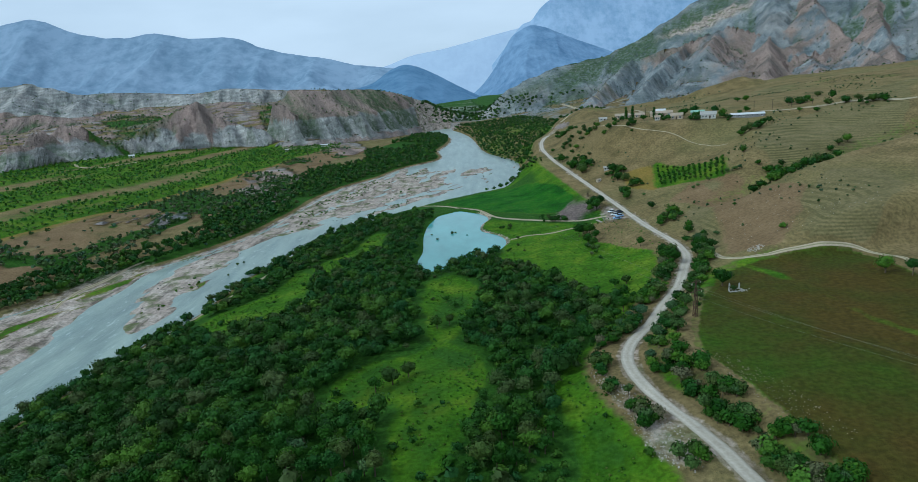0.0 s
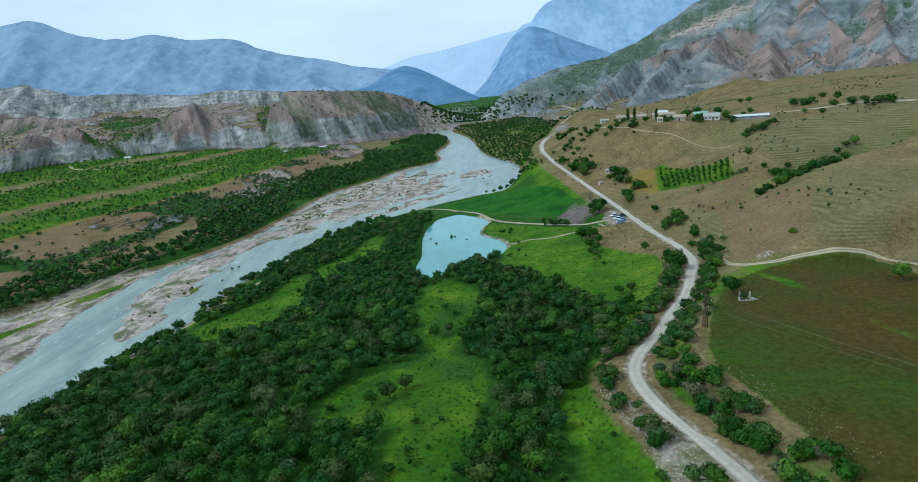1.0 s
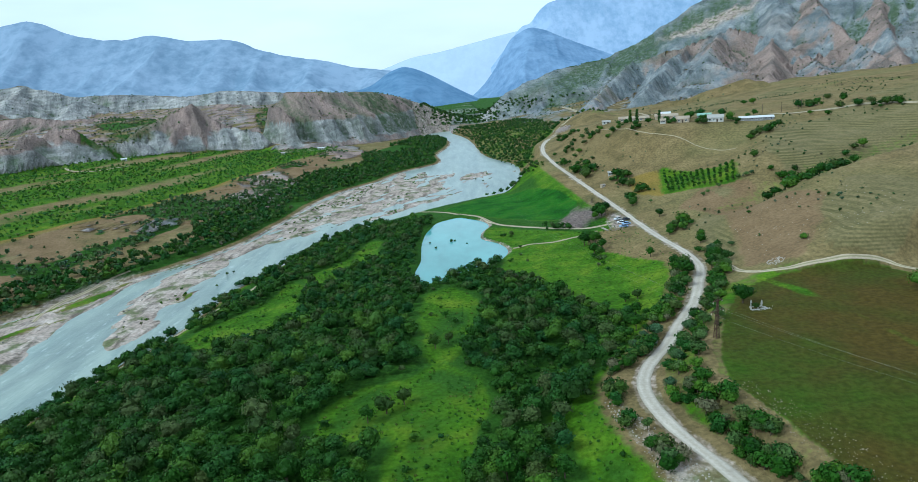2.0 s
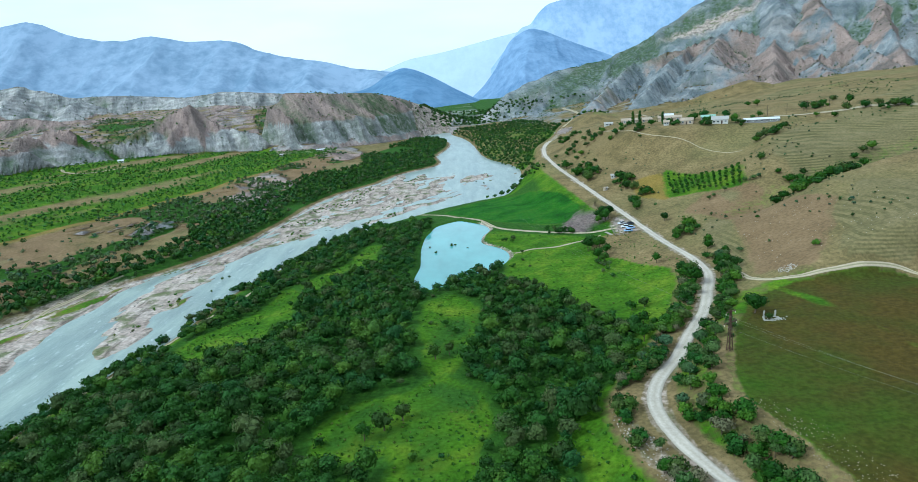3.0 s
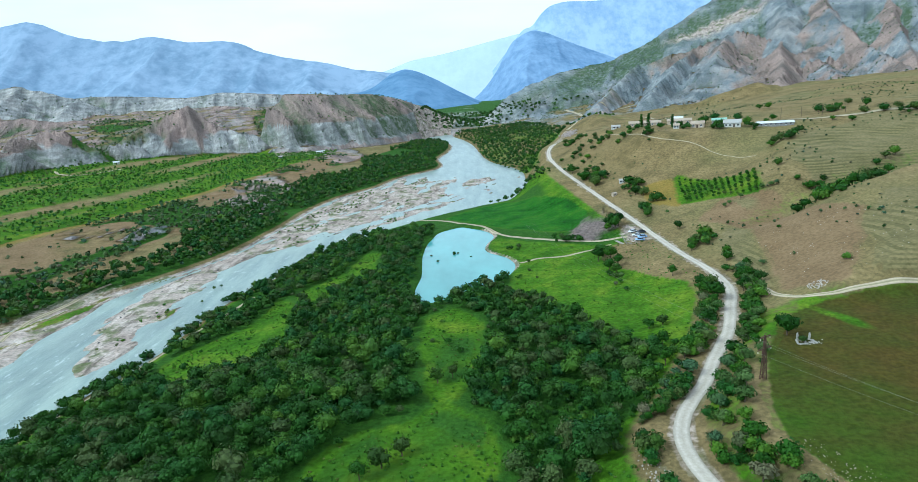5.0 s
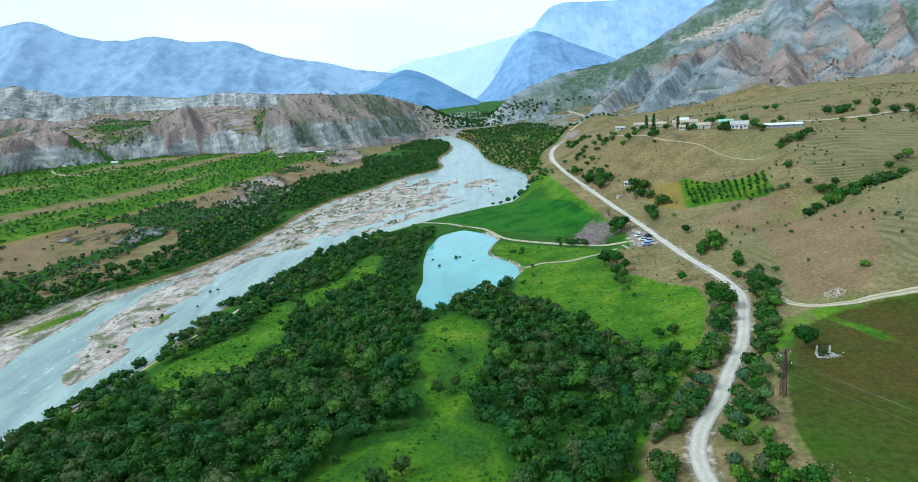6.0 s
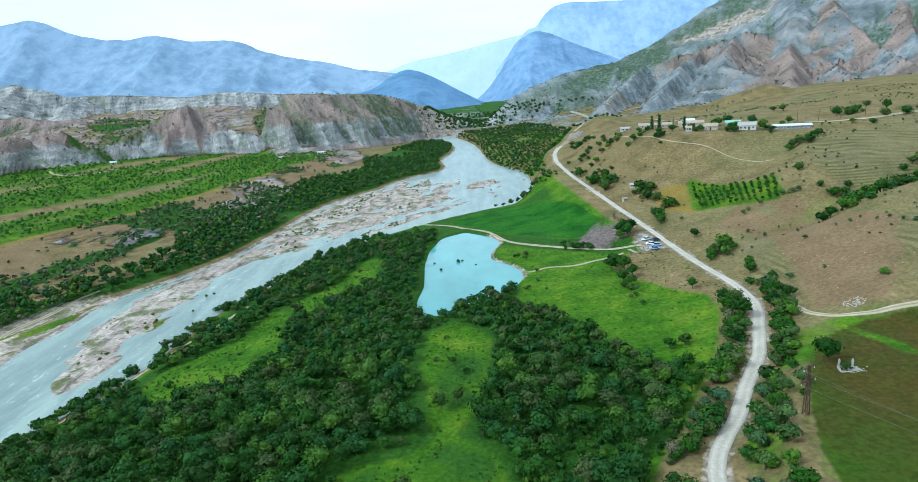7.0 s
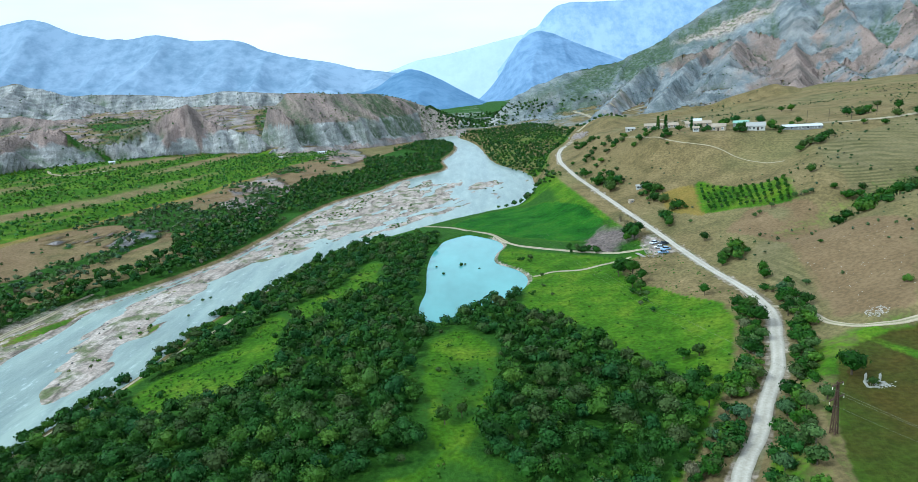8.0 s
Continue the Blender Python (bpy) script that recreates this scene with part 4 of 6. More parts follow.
def heights(x, y):
    """The height of the ground sheet itself at arrays of plan points."""
    x, y = np.asarray(x, float), np.asarray(y, float)
    i = np.clip(np.searchsorted(GRID_V, y) - 1, 0, len(GRID_V) - 2)
    fy = np.clip((y - GRID_V[i]) / (GRID_V[i + 1] - GRID_V[i]), 0, 1)
    q = x / (110 + 0.93 * np.maximum(y, 0) + 0.3 * np.maximum(-y, 0))
    j = np.clip(np.searchsorted(GRID_U, q) - 1, 0, len(GRID_U) - 2)
    fx = np.clip((q - GRID_U[j]) / (GRID_U[j + 1] - GRID_U[j]), 0, 1)
    return mix(mix(GRID_Z[i, j], GRID_Z[i, j + 1], fx), mix(GRID_Z[i + 1, j], GRID_Z[i + 1, j + 1], fx), fy)


def height(x, y):
    return float(heights(x, y))


# ---- water ----
rows_y = np.arange(-300, 1400, 6.0)
cols = np.linspace(-0.12, 1.12, 26)
wx = river_left(rows_y)[:, None] + (river_right(rows_y) - river_left(rows_y))[:, None] * cols[None, :]
wy = np.repeat(rows_y[:, None], len(cols), 1)
river = mesh_object("river", np.stack([wx, wy, river_level(wy)], -1).reshape(-1, 3), grid_faces(*wx.shape), RIVER)
tagged(river, "shallow braided grey-blue river over pale gravel", "river", kind="structure")
px, py = np.meshgrid(np.linspace(-30, 36, 34), np.linspace(244, 396, 60))
pond_faces = grid_faces(*px.shape)
pond_faces = pond_faces[(pond_inside(px, py).ravel()[pond_faces] > -4).any(1)]
pond = mesh_object("pond", np.stack([px, py, 0 * px], -1).reshape(-1, 3), pond_faces, POND)
tagged(pond, "still turquoise pond with a curved grassy shore", "pond", kind="structure")


def ribbon(name, points, width, material, label, lift=0.12, levels=None):
    """A strip of road through plan points, laid on the ground."""
    p = np.array(points, float)
    t = np.r_[0, np.cumsum(np.hypot(*np.diff(p, axis=0).T))]
    s = np.arange(0, t[-1], 1.6)
    x, y = smooth_curve(s, t, p[:, 0]), smooth_curve(s, t, p[:, 1])
    dx, dy = np.gradient(x), np.gradient(y)
    n = np.hypot(dx, dy)
    nx, ny = dy / n, -dx / n
    across = np.linspace(-0.5, 0.5, 7)
    wide = width * (1 + 0.16 * fbm(s, s * 0, 11, 3, 1))
    shift = 0.25 * fbm(s, s * 0 + 50, 9, 2, 2)
    rx = x[:, None] + nx[:, None] * (across[None, :] * wide[:, None] + shift[:, None])
    ry = y[:, None] + ny[:, None] * (across[None, :] * wide[:, None] + shift[:, None])
    rz = heights(rx, ry) + lift if levels is None else np.repeat(levels(y)[:, None], 7, 1) + lift
    rz = rz - 0.12 * (np.abs(across)[None, :] > 0.45)
    ob = mesh_object(name, np.stack([rx, ry, rz], -1).reshape(-1, 3), grid_faces(*rx.shape), material)
    weights(ob, "across", np.repeat(across[None, :] + 0.5, len(s), 0).ravel())
    return tagged(ob, label, "road", kind="structure")


ys = np.arange(52, 641, 7.0)
ribbon("road", list(zip(road_x(ys), ys)), 3.2, GRAVEL_ROAD, "winding pale gravel road along the valley", 0.02, road_z)
ribbon("track", [(87, 229), (91, 228), (93.5, 218), (93, 206), (96, 200), (102, 197.5), (113, 197.5), (125, 197.5), (134, 195), (138, 186), (139, 172), (141, 150)], 1.7, DIRT_TRACK, "dusty farm track branching off along the field", 0.14)
ribbon("track", [(-40, 446), (-22, 430), (-8, 417), (4, 397), (12, 386), (24, 355), (39, 339.5), (54, 325), (67, 315), (78, 310)], 2.4, DIRT_TRACK, "pale dirt track past the pond to the road", 0.14)
ribbon("track", [(26, 298), (35, 301), (46, 298), (58, 302.5), (70, 306)], 1.8, DIRT_TRACK, "trodden dirt path along the pond meadow", 0.14)
ribbon("track", [(-146, 150), (-141, 168), (-135, 177), (-127, 187), (-121, 203), (-115, 216), (-111, 234), (-106, 253), (-99, 271), (-93, 295)], 1.5, DIRT_TRACK, "sandy track between the wood and the river bank", 0.16)
ribbon("track", [(-404, 660), (-395, 648), (-383, 640), (-372, 638), (-362, 645), (-352, 660), (-346, 676)], 3.4, DIRT_TRACK, "pale track winding up the far terrace", 0.5)
ribbon("track", [(113, 640), (126, 655), (131, 672), (124, 690), (132, 712)], 3.6, DIRT_TRACK, "dusty track climbing past the quarry", 0.35)
ribbon("track", [(262, 932), (232, 925), (206, 935), (197, 1000), (199, 1100)], 5.0, DIRT_TRACK, "pale road along the foot of the mountain", 1.0)
ribbon("track", [(176, 530), (186, 575), (190, 620), (193, 665)], 3.2, DIRT_TRACK, "pale farm road behind the barns", 0.4)
ribbon("track", [(113, 482), (128, 431), (152, 406), (170, 377)], 0.6, DIRT_TRACK, "narrow trodden path across the dry slope", 0.15)
ribbon("track", [(216, 431), (239, 413), (256, 402), (277, 366), (300, 340)], 3.0, DIRT_TRACK, "pale road along the plateau", 0.4)

ribbon("track", [(-183, 262), (-186, 281), (-183, 292), (-179, 305), (-177, 320), (-174, 328)], 2.0, DIRT_TRACK, "pale dirt track through scrub on the far bank", 0.2)


# ---- far ranges: the backdrop of distance ----
def far_range(name, crest_x, crest_z, at_y, depth, base, material, rough, label, lean=0.0):
    """A distant range: crest heights over x, falling towards the viewer, with spurs and gullies."""
    xs = np.linspace(crest_x[0], crest_x[-1], 220)
    ds = np.linspace(0, 1.15, 60)
    fx, fd = np.meshgrid(xs, ds)
    crest = smooth_curve(fx, crest_x, crest_z)
    fy = at_y + lean * fx - depth * fd
    gul = ridged(fx, fy * 0.5, depth * 0.28, 5, 3)
    fall = np.clip(1 - fd, 0, 1)
    fz = base + (crest - base) * (fall**1.15) + (gul - 0.6) * rough * np.minimum(fd * 4, 1) * ss(-0.1, 0.25, fall) + 0.05 * rough * fbm(fx, fy, 60, 3, 1)
    ob = mesh_object(name, np.stack([fx, fy, fz], -1).reshape(-1, 3), grid_faces(*fx.shape), material)
    return tagged(ob, label, "mountains", kind="structure")


# haze sits in these materials' colour and emission, not in the air
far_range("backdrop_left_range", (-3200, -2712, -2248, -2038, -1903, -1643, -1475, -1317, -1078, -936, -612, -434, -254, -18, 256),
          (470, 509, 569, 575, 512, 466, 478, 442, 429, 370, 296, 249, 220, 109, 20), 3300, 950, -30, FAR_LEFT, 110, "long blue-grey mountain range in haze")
far_range("backdrop_dark_hill", (-1100, -700, -477, -289, -215, -168, -134, -55, 56, 145, 320), (60, 80, 110, 142, 186, 200, 194, 159, 96, 50, 20), 2500, 950, -40, FAR_DARK, 40, "dark wooded hill closing the valley, painted blue with haze")
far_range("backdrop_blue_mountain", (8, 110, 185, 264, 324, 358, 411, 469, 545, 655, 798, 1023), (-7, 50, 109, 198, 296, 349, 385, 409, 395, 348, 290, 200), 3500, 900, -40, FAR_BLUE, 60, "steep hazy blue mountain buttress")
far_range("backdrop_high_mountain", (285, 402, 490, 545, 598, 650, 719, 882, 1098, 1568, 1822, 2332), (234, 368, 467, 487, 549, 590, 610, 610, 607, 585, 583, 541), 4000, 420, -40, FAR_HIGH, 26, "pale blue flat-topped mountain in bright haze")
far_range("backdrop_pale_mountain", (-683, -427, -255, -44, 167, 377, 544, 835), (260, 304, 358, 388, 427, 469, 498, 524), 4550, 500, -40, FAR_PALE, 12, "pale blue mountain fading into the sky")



# ---- trees ----
ICO = bmesh.new()
bmesh.ops.create_icosphere(ICO, subdivisions=1, radius=1)
ICO_V = np.array([v.co for v in ICO.verts])
ICO_F = np.array([[v.index for v in f.verts] for f in ICO.faces])
ICO.free()


def crown_arrays(rs, radius, height, base, lobes, cards, card, tall=False):
    """A crown: lobes of foliage with leaf sprays standing out of them. Gives points and triangles."""
    vs, fs, n = [], [], 0
    for k in range(lobes):
        if tall:
            c = np.array([rs.normal(0, 0.12 * radius), rs.normal(0, 0.12 * radius), base + (k + 0.5) / lobes * (height - base)])
            r = np.array([radius, radius, (height - base) / lobes * 1.1]) * rs.uniform(0.75, 1.05) * (1 - 0.6 * (k / lobes) ** 3)
        else:
            a, q = rs.uniform(0, 6.283), radius * 0.46 * math.sqrt(rs.uniform(0.0, 1.0))
            if k == 0:
                q = 0
            top = 1 - 0.55 * (q / radius) ** 2
            c = np.array([q * math.cos(a), q * math.sin(a), base + (height - base) * top * rs.uniform(0.45, 0.72)])
            r = np.array([1, 1, 0.9]) * radius * rs.uniform(0.56, 0.74)
        lump = 1 + 0.15 * rs.randn(len(ICO_V), 1)
        vs.append(c + ICO_V * r * 0.60 * lump)
        fs.append(ICO_F + n)
        n += len(ICO_V)
        m = cards // lobes
        way = rs.randn(m, 3)
        way[:, 2] = np.abs(way[:, 2]) * 0.9 - 0.25
        way /= np.linalg.norm(way, axis=1, keepdims=True)
        mid = c + way * r * rs.uniform(0.66, 1.05, (m, 1))
        side = np.cross(way, rs.randn(m, 3))
        side /= np.linalg.norm(side, axis=1, keepdims=True)
        up = np.cross(side, way) * 0.75 + way * rs.uniform(-0.2, 0.9, (m, 1))
        size = card * rs.uniform(0.55, 1.3, (m, 1))
        quad = np.stack([mid - side * size, mid - up * size * 0.8, mid + side * size, mid + up * size], 1)
        quad[:, 1] += way * 0.1
        vs.append(quad.reshape(-1, 3))
        i = n + 4 * np.arange(m)[:, None]
        fs += [i + np.array([[0, 1, 2]]), i + np.array([[0, 2, 3]])]
        n += 4 * m
    return np.concatenate(vs), np.concatenate(fs)


def limb_arrays(rs, height, girth, limbs):
    """A tapered trunk that divides into limbs."""
    vs, fs, n = [], [], 0
    tips = [((0, 0, -0.4), (rs.normal(0, 0.15), rs.normal(0, 0.15), height * 0.55), girth, girth * 0.6)]
    for _ in range(limbs):
        a = rs.uniform(0, 6.283)
        z0 = height * rs.uniform(0.2, 0.5)
        tips.append(((0, 0, z0), (height * 0.3 * math.cos(a), height * 0.3 * math.sin(a), z0 + height * 0.33), girth * 0.5, girth * 0.15))
    for a, b, ra, rb in tips:
        a, b = np.array(a, float), np.array(b, float)
        ang = np.arange(6) * math.pi / 3
        ring = np.stack([np.cos(ang), np.sin(ang), 0 * ang], -1)
        vs.append(np.concatenate([a + ring * ra, b + ring * rb]))
        k = np.arange(6)
        fs.append(np.stack([k, (k + 1) % 6, (k + 1) % 6 + 6, k + 6], -1) + n)
        n += 12
    return np.concatenate(vs), np.concatenate(fs)


def scatter(region, step, jitter, seed, keep):
    """Plan points about step metres apart inside (x0, x1, y0, y1) where keep(x, y) holds."""
    rs = np.random.RandomState(seed)
    x0, x1, y0, y1 = region
    x, y = np.meshgrid(np.arange(x0, x1, step), np.arange(y0, y1, step))
    x, y = x.ravel() + rs.uniform(-jitter, jitter, x.size) * step, y.ravel() + rs.uniform(-jitter, jitter, y.size) * step
    ok = keep(x, y, rs.rand(x.size))
    return x[ok], y[ok]


def grove(name, x, y, protos, size, seed, material, label, sink=0.15):
    """Many trees as one piece of stuff; size: least and greatest scale."""
    rs = np.random.RandomState(seed)
    z = heights(x, y)
    vs, fs, ts, n = [], [], [], 0
    for px_, py_, pz_ in zip(x, y, z):
        v_, f_ = protos[rs.randint(len(protos))]
        a, k = rs.uniform(0, 6.283), rs.uniform(*size)
        c, s = math.cos(a) * k, math.sin(a) * k
        vs.append(np.stack([v_[:, 0] * c - v_[:, 1] * s + px_, v_[:, 0] * s + v_[:, 1] * c + py_, v_[:, 2] * k * rs.uniform(0.85, 1.15) + pz_ - sink], -1))
        fs.append(f_ + n)
        ts.append(np.full(len(v_), rs.rand()))
        n += len(v_)
    ob = mesh_object(name, np.concatenate(vs), np.concatenate(fs), material, smooth=False)
    weights(ob, "tint", np.concatenate(ts))
    return tagged(ob, label, "trees", kind="stuff")


rs = np.random.RandomState(5)
NEAR = [crown_arrays(rs, rs.uniform(2.2, 3.2), rs.uniform(3.6, 6.0), 0.0, rs.randint(6, 9), 262, 0.30) for _ in range(9)]
MIDDLE = [crown_arrays(rs, rs.uniform(2.3, 3.2), rs.uniform(4.4, 6.4), 0.4, 4, 48, 0.74) for _ in range(6)]
MIDWAY = [crown_arrays(rs, rs.uniform(2.3, 3.3), rs.uniform(3.4, 5.6), 0.0, 5, 110, 0.44) for _ in range(8)]
SMALL = [crown_arrays(rs, rs.uniform(1.2, 1.7), rs.uniform(1.7, 2.8), 0.0, 3, 45, 0.36) for _ in range(5)]
FAR = [crown_arrays(rs, 2.4, 4.2, 0.2, 3, 18, 0.9) for _ in range(4)]
TINY = [crown_arrays(rs, 2.6, 4.2, 0.0, 1, 9, 1.3) for _ in range(5)]


def wood_keep(x, y, chance):
    xr, s = river_right(y), x - road_x(y)
    clear = np.zeros(len(x), bool)
    for o in (MEADOW, CLEAR_A, CLEAR_B, CLEAR_C, CLEAR_E, CLEAR_D, REED, SHOULDER, GREY_FAN):
        clear |= soft_inside(x, y, o, 3.0, 1) > 0
    path = smooth_curve(y, (150, 168, 187, 203, 216, 234, 253, 271, 295), (-146, -141, -127, -121, -115, -111, -106, -99, -93))
    on_path = (x < path + 4.0) & (y < 300)
    thin = fbm(x, y, 26, 3, 4) < -0.52 + 0.25 * (s > -14)
    return (x - xr > 5) & (s < -7) & (pond_inside(x, y) < -2.5) & ~clear & ~on_path & ~thin & (y < 400) & (x < 72) & (x - road_x(y) < -12) & (chance < 0.97) & ~((x > -16) & (y > 372)) & ~((x > 5) & (y > 330))


wx_, wy_ = scatter((-190, 60, 78, 400), 3.65, 0.45, 3, wood_keep)
below = wy_ < 105
first = ~below & (wy_ < 122)
beyond = wy_ > 205
grove("lower_wood", wx_[below], wy_[below], FAR, (0.6, 1.1), 7, LEAVES, "broadleaf wood along the valley floor")
grove("riverside_wood", wx_[~first & ~beyond & ~below], wy_[~first & ~beyond & ~below], NEAR, (0.50, 1.25), 8, LEAVES, "dense broadleaf wood and willow scrub beside the river")
grove("pondside_wood", wx_[beyond], wy_[beyond], MIDWAY, (0.58, 1.16), 8, LEAVES, "broadleaf wood reaching round the pond's shore")
vx_, vy_ = scatter((-80, 45, -60, 78), 5.0, 0.45, 41, lambda x, y, chance: (x - road_x(y) < -9) & (fbm(x, y, 26, 3, 4) > -0.3) & (soft_inside(x, y, CLEAR_D, 3.0, 1) < 0.1))
grove("valley_wood", vx_, vy_, SMALL, (1.2, 2.1), 42, LEAVES, "broadleaf wood going on down the valley floor")
front_x, front_y = wx_[first], wy_[first]


def bank_keep(x, y, chance):
    xl, xf = river_left(y), scarp_foot(y)
    return (x < xl - 7 - 4 * ss(420, 300, y)) & (x > np.maximum(xf - 6 - 9 * fbm(x, y, 30, 2, 1), xl - mix(44, 90, ss(400, 470, y)) + 9 * fbm(x, y, 30, 2, 1))) & (y > 175) & (fbm(x, y, 40, 2, 2) > -0.35) & (chance < 0.95)


bx_, by_ = scatter((-275, 10, 175, 1000), 4.2, 0.42, 4, bank_keep)
bx_near = by_ < 420
grove("bank_wood", bx_[bx_near], by_[bx_near], MIDDLE, (0.6, 1.15), 9, LEAVES, "dark green strip of trees along the far bank")
grove("far_bank_wood", bx_[~bx_near], by_[~bx_near], FAR, (0.6, 1.25), 39, LEAVES, "dense dark wood on the flat inside the river bend")


def slope_keep(x, y, chance):
    xr, s = river_right(y), x - road_x(y)
    return (x - xr > 5) & ((s < -7) | (y > 665)) & (x - xr < 120) & (y > 474) & (soft_inside(x, y, REED, 2, 1) < 0.5) & (fbm(x, y, 40, 3, 3) > -0.55) & (chance < 0.95)


sx_, sy_ = scatter((-10, 170, 440, 1090), 5.0, 0.42, 6, slope_keep)
grove("embankment_wood", sx_, sy_, FAR, (0.5, 1.15), 10, LEAVES, "scrubby trees on the slope between road and river")


fx_, fy_ = scatter((-60, 260, 1150, 1560), 9.0, 0.45, 51, lambda x, y, chance: (chance < 0.8) & (heights(x, y) < 62) & (fbm(x, y, 60, 2, 2) > -0.3))
grove("gorge_wood", fx_, fy_, TINY, (0.9, 1.6), 52, LEAVES, "dark trees on the far valley floor")


def terrace_keep(x, y, chance):
    xt = scarp_top(y)
    foot = badland_foot(x)
    row = np.abs(((y + 0.55 * x) / 9.0) % 1 - 0.5) < 0.3
    return (x < xt - 8) & (y < foot - 8) & (y > 0.95 * -x - 60) & row & (fbm(xt - x, y * 0.16, 30, 3, 2) + 0.45 * ss(75, 30, xt - x) > -0.18 + 0.3 * (chance - 0.5)) & (chance < 0.9)


tx_, ty_ = scatter((-560, -150, 300, 860), 3.7, 0.38, 7, terrace_keep)
grove("terrace_orchards", tx_, ty_, TINY, (0.30, 0.74), 11, LEAVES_ORCHARD, "rows of green orchard trees on the terrace")


def scarp_keep(x, y, chance):
    xt, xf = scarp_top(y), scarp_foot(y)
    return (x > xt - 4) & (x < river_left(y) - 8) & (y > 190) & (y < 800) & (((fbm(x, y * 0.8, 34, 3, 5) > 0.10 + 0.10 * (x > xf)) & (chance < 0.62)) | (chance < 0.035))


cx_, cy_ = scatter((-360, -130, 190, 800), 3.4, 0.45, 8, scarp_keep)
grove("scarp_scrub", cx_, cy_, TINY, (0.40, 0.9), 12, LEAVES_SCRUB, "dark thorny scrub on the brown scarp")


def mountain_keep(x, y, chance):
    gm, gs = mountain_gully(x, y)
    return (y > 0.9 * x + 250) & (x < 0.95 * y) & (0.65 * gm + 0.35 * gs + 0.15 * fbm(x, y, 60, 2, 2) < 0.38 + 0.30 * (x < 340) * (y > 1000)) & (chance < 0.45)


mx_, my_ = scatter((90, 1000, 560, 1330), 6.4, 0.45, 14, mountain_keep)
grove("mountain_shrubs", mx_, my_, TINY, (0.22, 0.60), 15, LEAVES_DRY, "dark shrubs dotted over the rocky mountain side")


def badland_keep(x, y, chance):
    green = (soft_inside(x, y, GREEN_HOLLOW, 30, 2) > 0.4) | (soft_inside(x, y, GREEN_SADDLE, 30, 1) > 0.4)
    return (y > badland_foot(x) + 4) & (x > -0.9 * y) & (green | (chance < 0.05 + 0.25 * (fbm(x + 0.55 * y, y * 0.3, 40, 3, 1) > 0.2))) & (chance < 0.75)


kx_, ky_ = scatter((-1150, 0, 560, 1350), 6.0, 0.45, 16, badland_keep)
grove("badland_shrubs", kx_, ky_, TINY, (0.25, 0.8), 17, LEAVES_SCRUB, "dark shrubs in the folds of the grey badlands")


def dry_keep(x, y, chance):
    s = x - road_x(y)
    return (s > 12) & (y > 205 + 0.1 * s) & (y < 620) & (x < 0.78 * y + 30) & (fbm(x, y, 30, 3, 2) > 0.12) & (chance < 0.35) & (soft_inside(x, y, ORCHARD, 1) < 0.5)


hx_, hy_ = scatter((95, 380, 205, 620), 4.5, 0.45, 18, dry_keep)
grove("hillside_scrub", hx_, hy_, TINY, (0.14, 0.40), 19, LEAVES_DRY, "low scrub dotted over the dry hillside")


HERB = [crown_arrays(np.random.RandomState(40 + k), 1.0, 0.5, 0.0, 1, 12, 0.34) for k in range(4)]


def herb_keep(x, y, chance):
    near = np.zeros(len(x), bool)
    for o in (CLEAR_A, CLEAR_B, CLEAR_C, CLEAR_E, CLEAR_D):
        near |= soft_inside(x, y, o, 3.0, 1) > 0.5
    meadow = soft_inside(x, y, MEADOW, 3.0, 1) > 0.5
    return ((near & (chance < 0.55) & (fbm(x, y, 12, 2, 1) > -0.25)) | (meadow & (chance < 0.10))) & (chance < 0.9)


ex_, ey_ = scatter((-105, 90, 78, 345), 1.5, 0.5, 22, herb_keep)
grove("meadow_herbs", ex_, ey_, HERB, (0.35, 0.7), 23, LEAVES_HERB, "knee-high bright green herbs in the clearings", 0.1)


def sapling_keep(x, y, chance):
    near = np.zeros(len(x), bool)
    for o in (CLEAR_A, CLEAR_B, CLEAR_C, CLEAR_E, CLEAR_D, MEADOW):
        near |= soft_inside(x, y, o, 7.0, 3) > 0.1
    return near & (chance < 0.07 + 0.20 * (fbm(x, y, 20, 2, 4) > 0.20)) & (pond_inside(x, y) < -4) & (x - road_x(y) < -7) & ((x < 30) | (y < 180))


gx_, gy_ = scatter((-105, 90, 85, 345), 4.2, 0.5, 24, sapling_keep)
grove("clearing_bushes", gx_, gy_, SMALL, (0.5, 1.2), 25, LEAVES, "scattered young bushes at the edge of the clearings")


def under_keep(x, y, chance):
    xr, s = river_right(y), x - road_x(y)
    clear = np.zeros(len(x), bool)
    for o in (MEADOW, CLEAR_A, CLEAR_B, CLEAR_C, CLEAR_E, CLEAR_D, REED, SHOULDER, GREY_FAN):
        clear |= soft_inside(x, y, o, 3.0, 1) > 0
    gap = fbm(x, y, 26, 3, 4) < -0.30
    return (x - xr > 4) & (s < -6) & (pond_inside(x, y) < -1.5) & ~clear & gap & (y < 400) & (chance < 0.85) & ~((x > -16) & (y > 372)) & ~((x > 5) & (y > 330))


ux_, uy_ = scatter((-190, 75, 85, 400), 2.5, 0.45, 26, under_keep)
grove("undergrowth", ux_, uy_, SMALL, (0.5, 1.1), 27, LEAVES, "tangled green undergrowth between the trees of the wood")


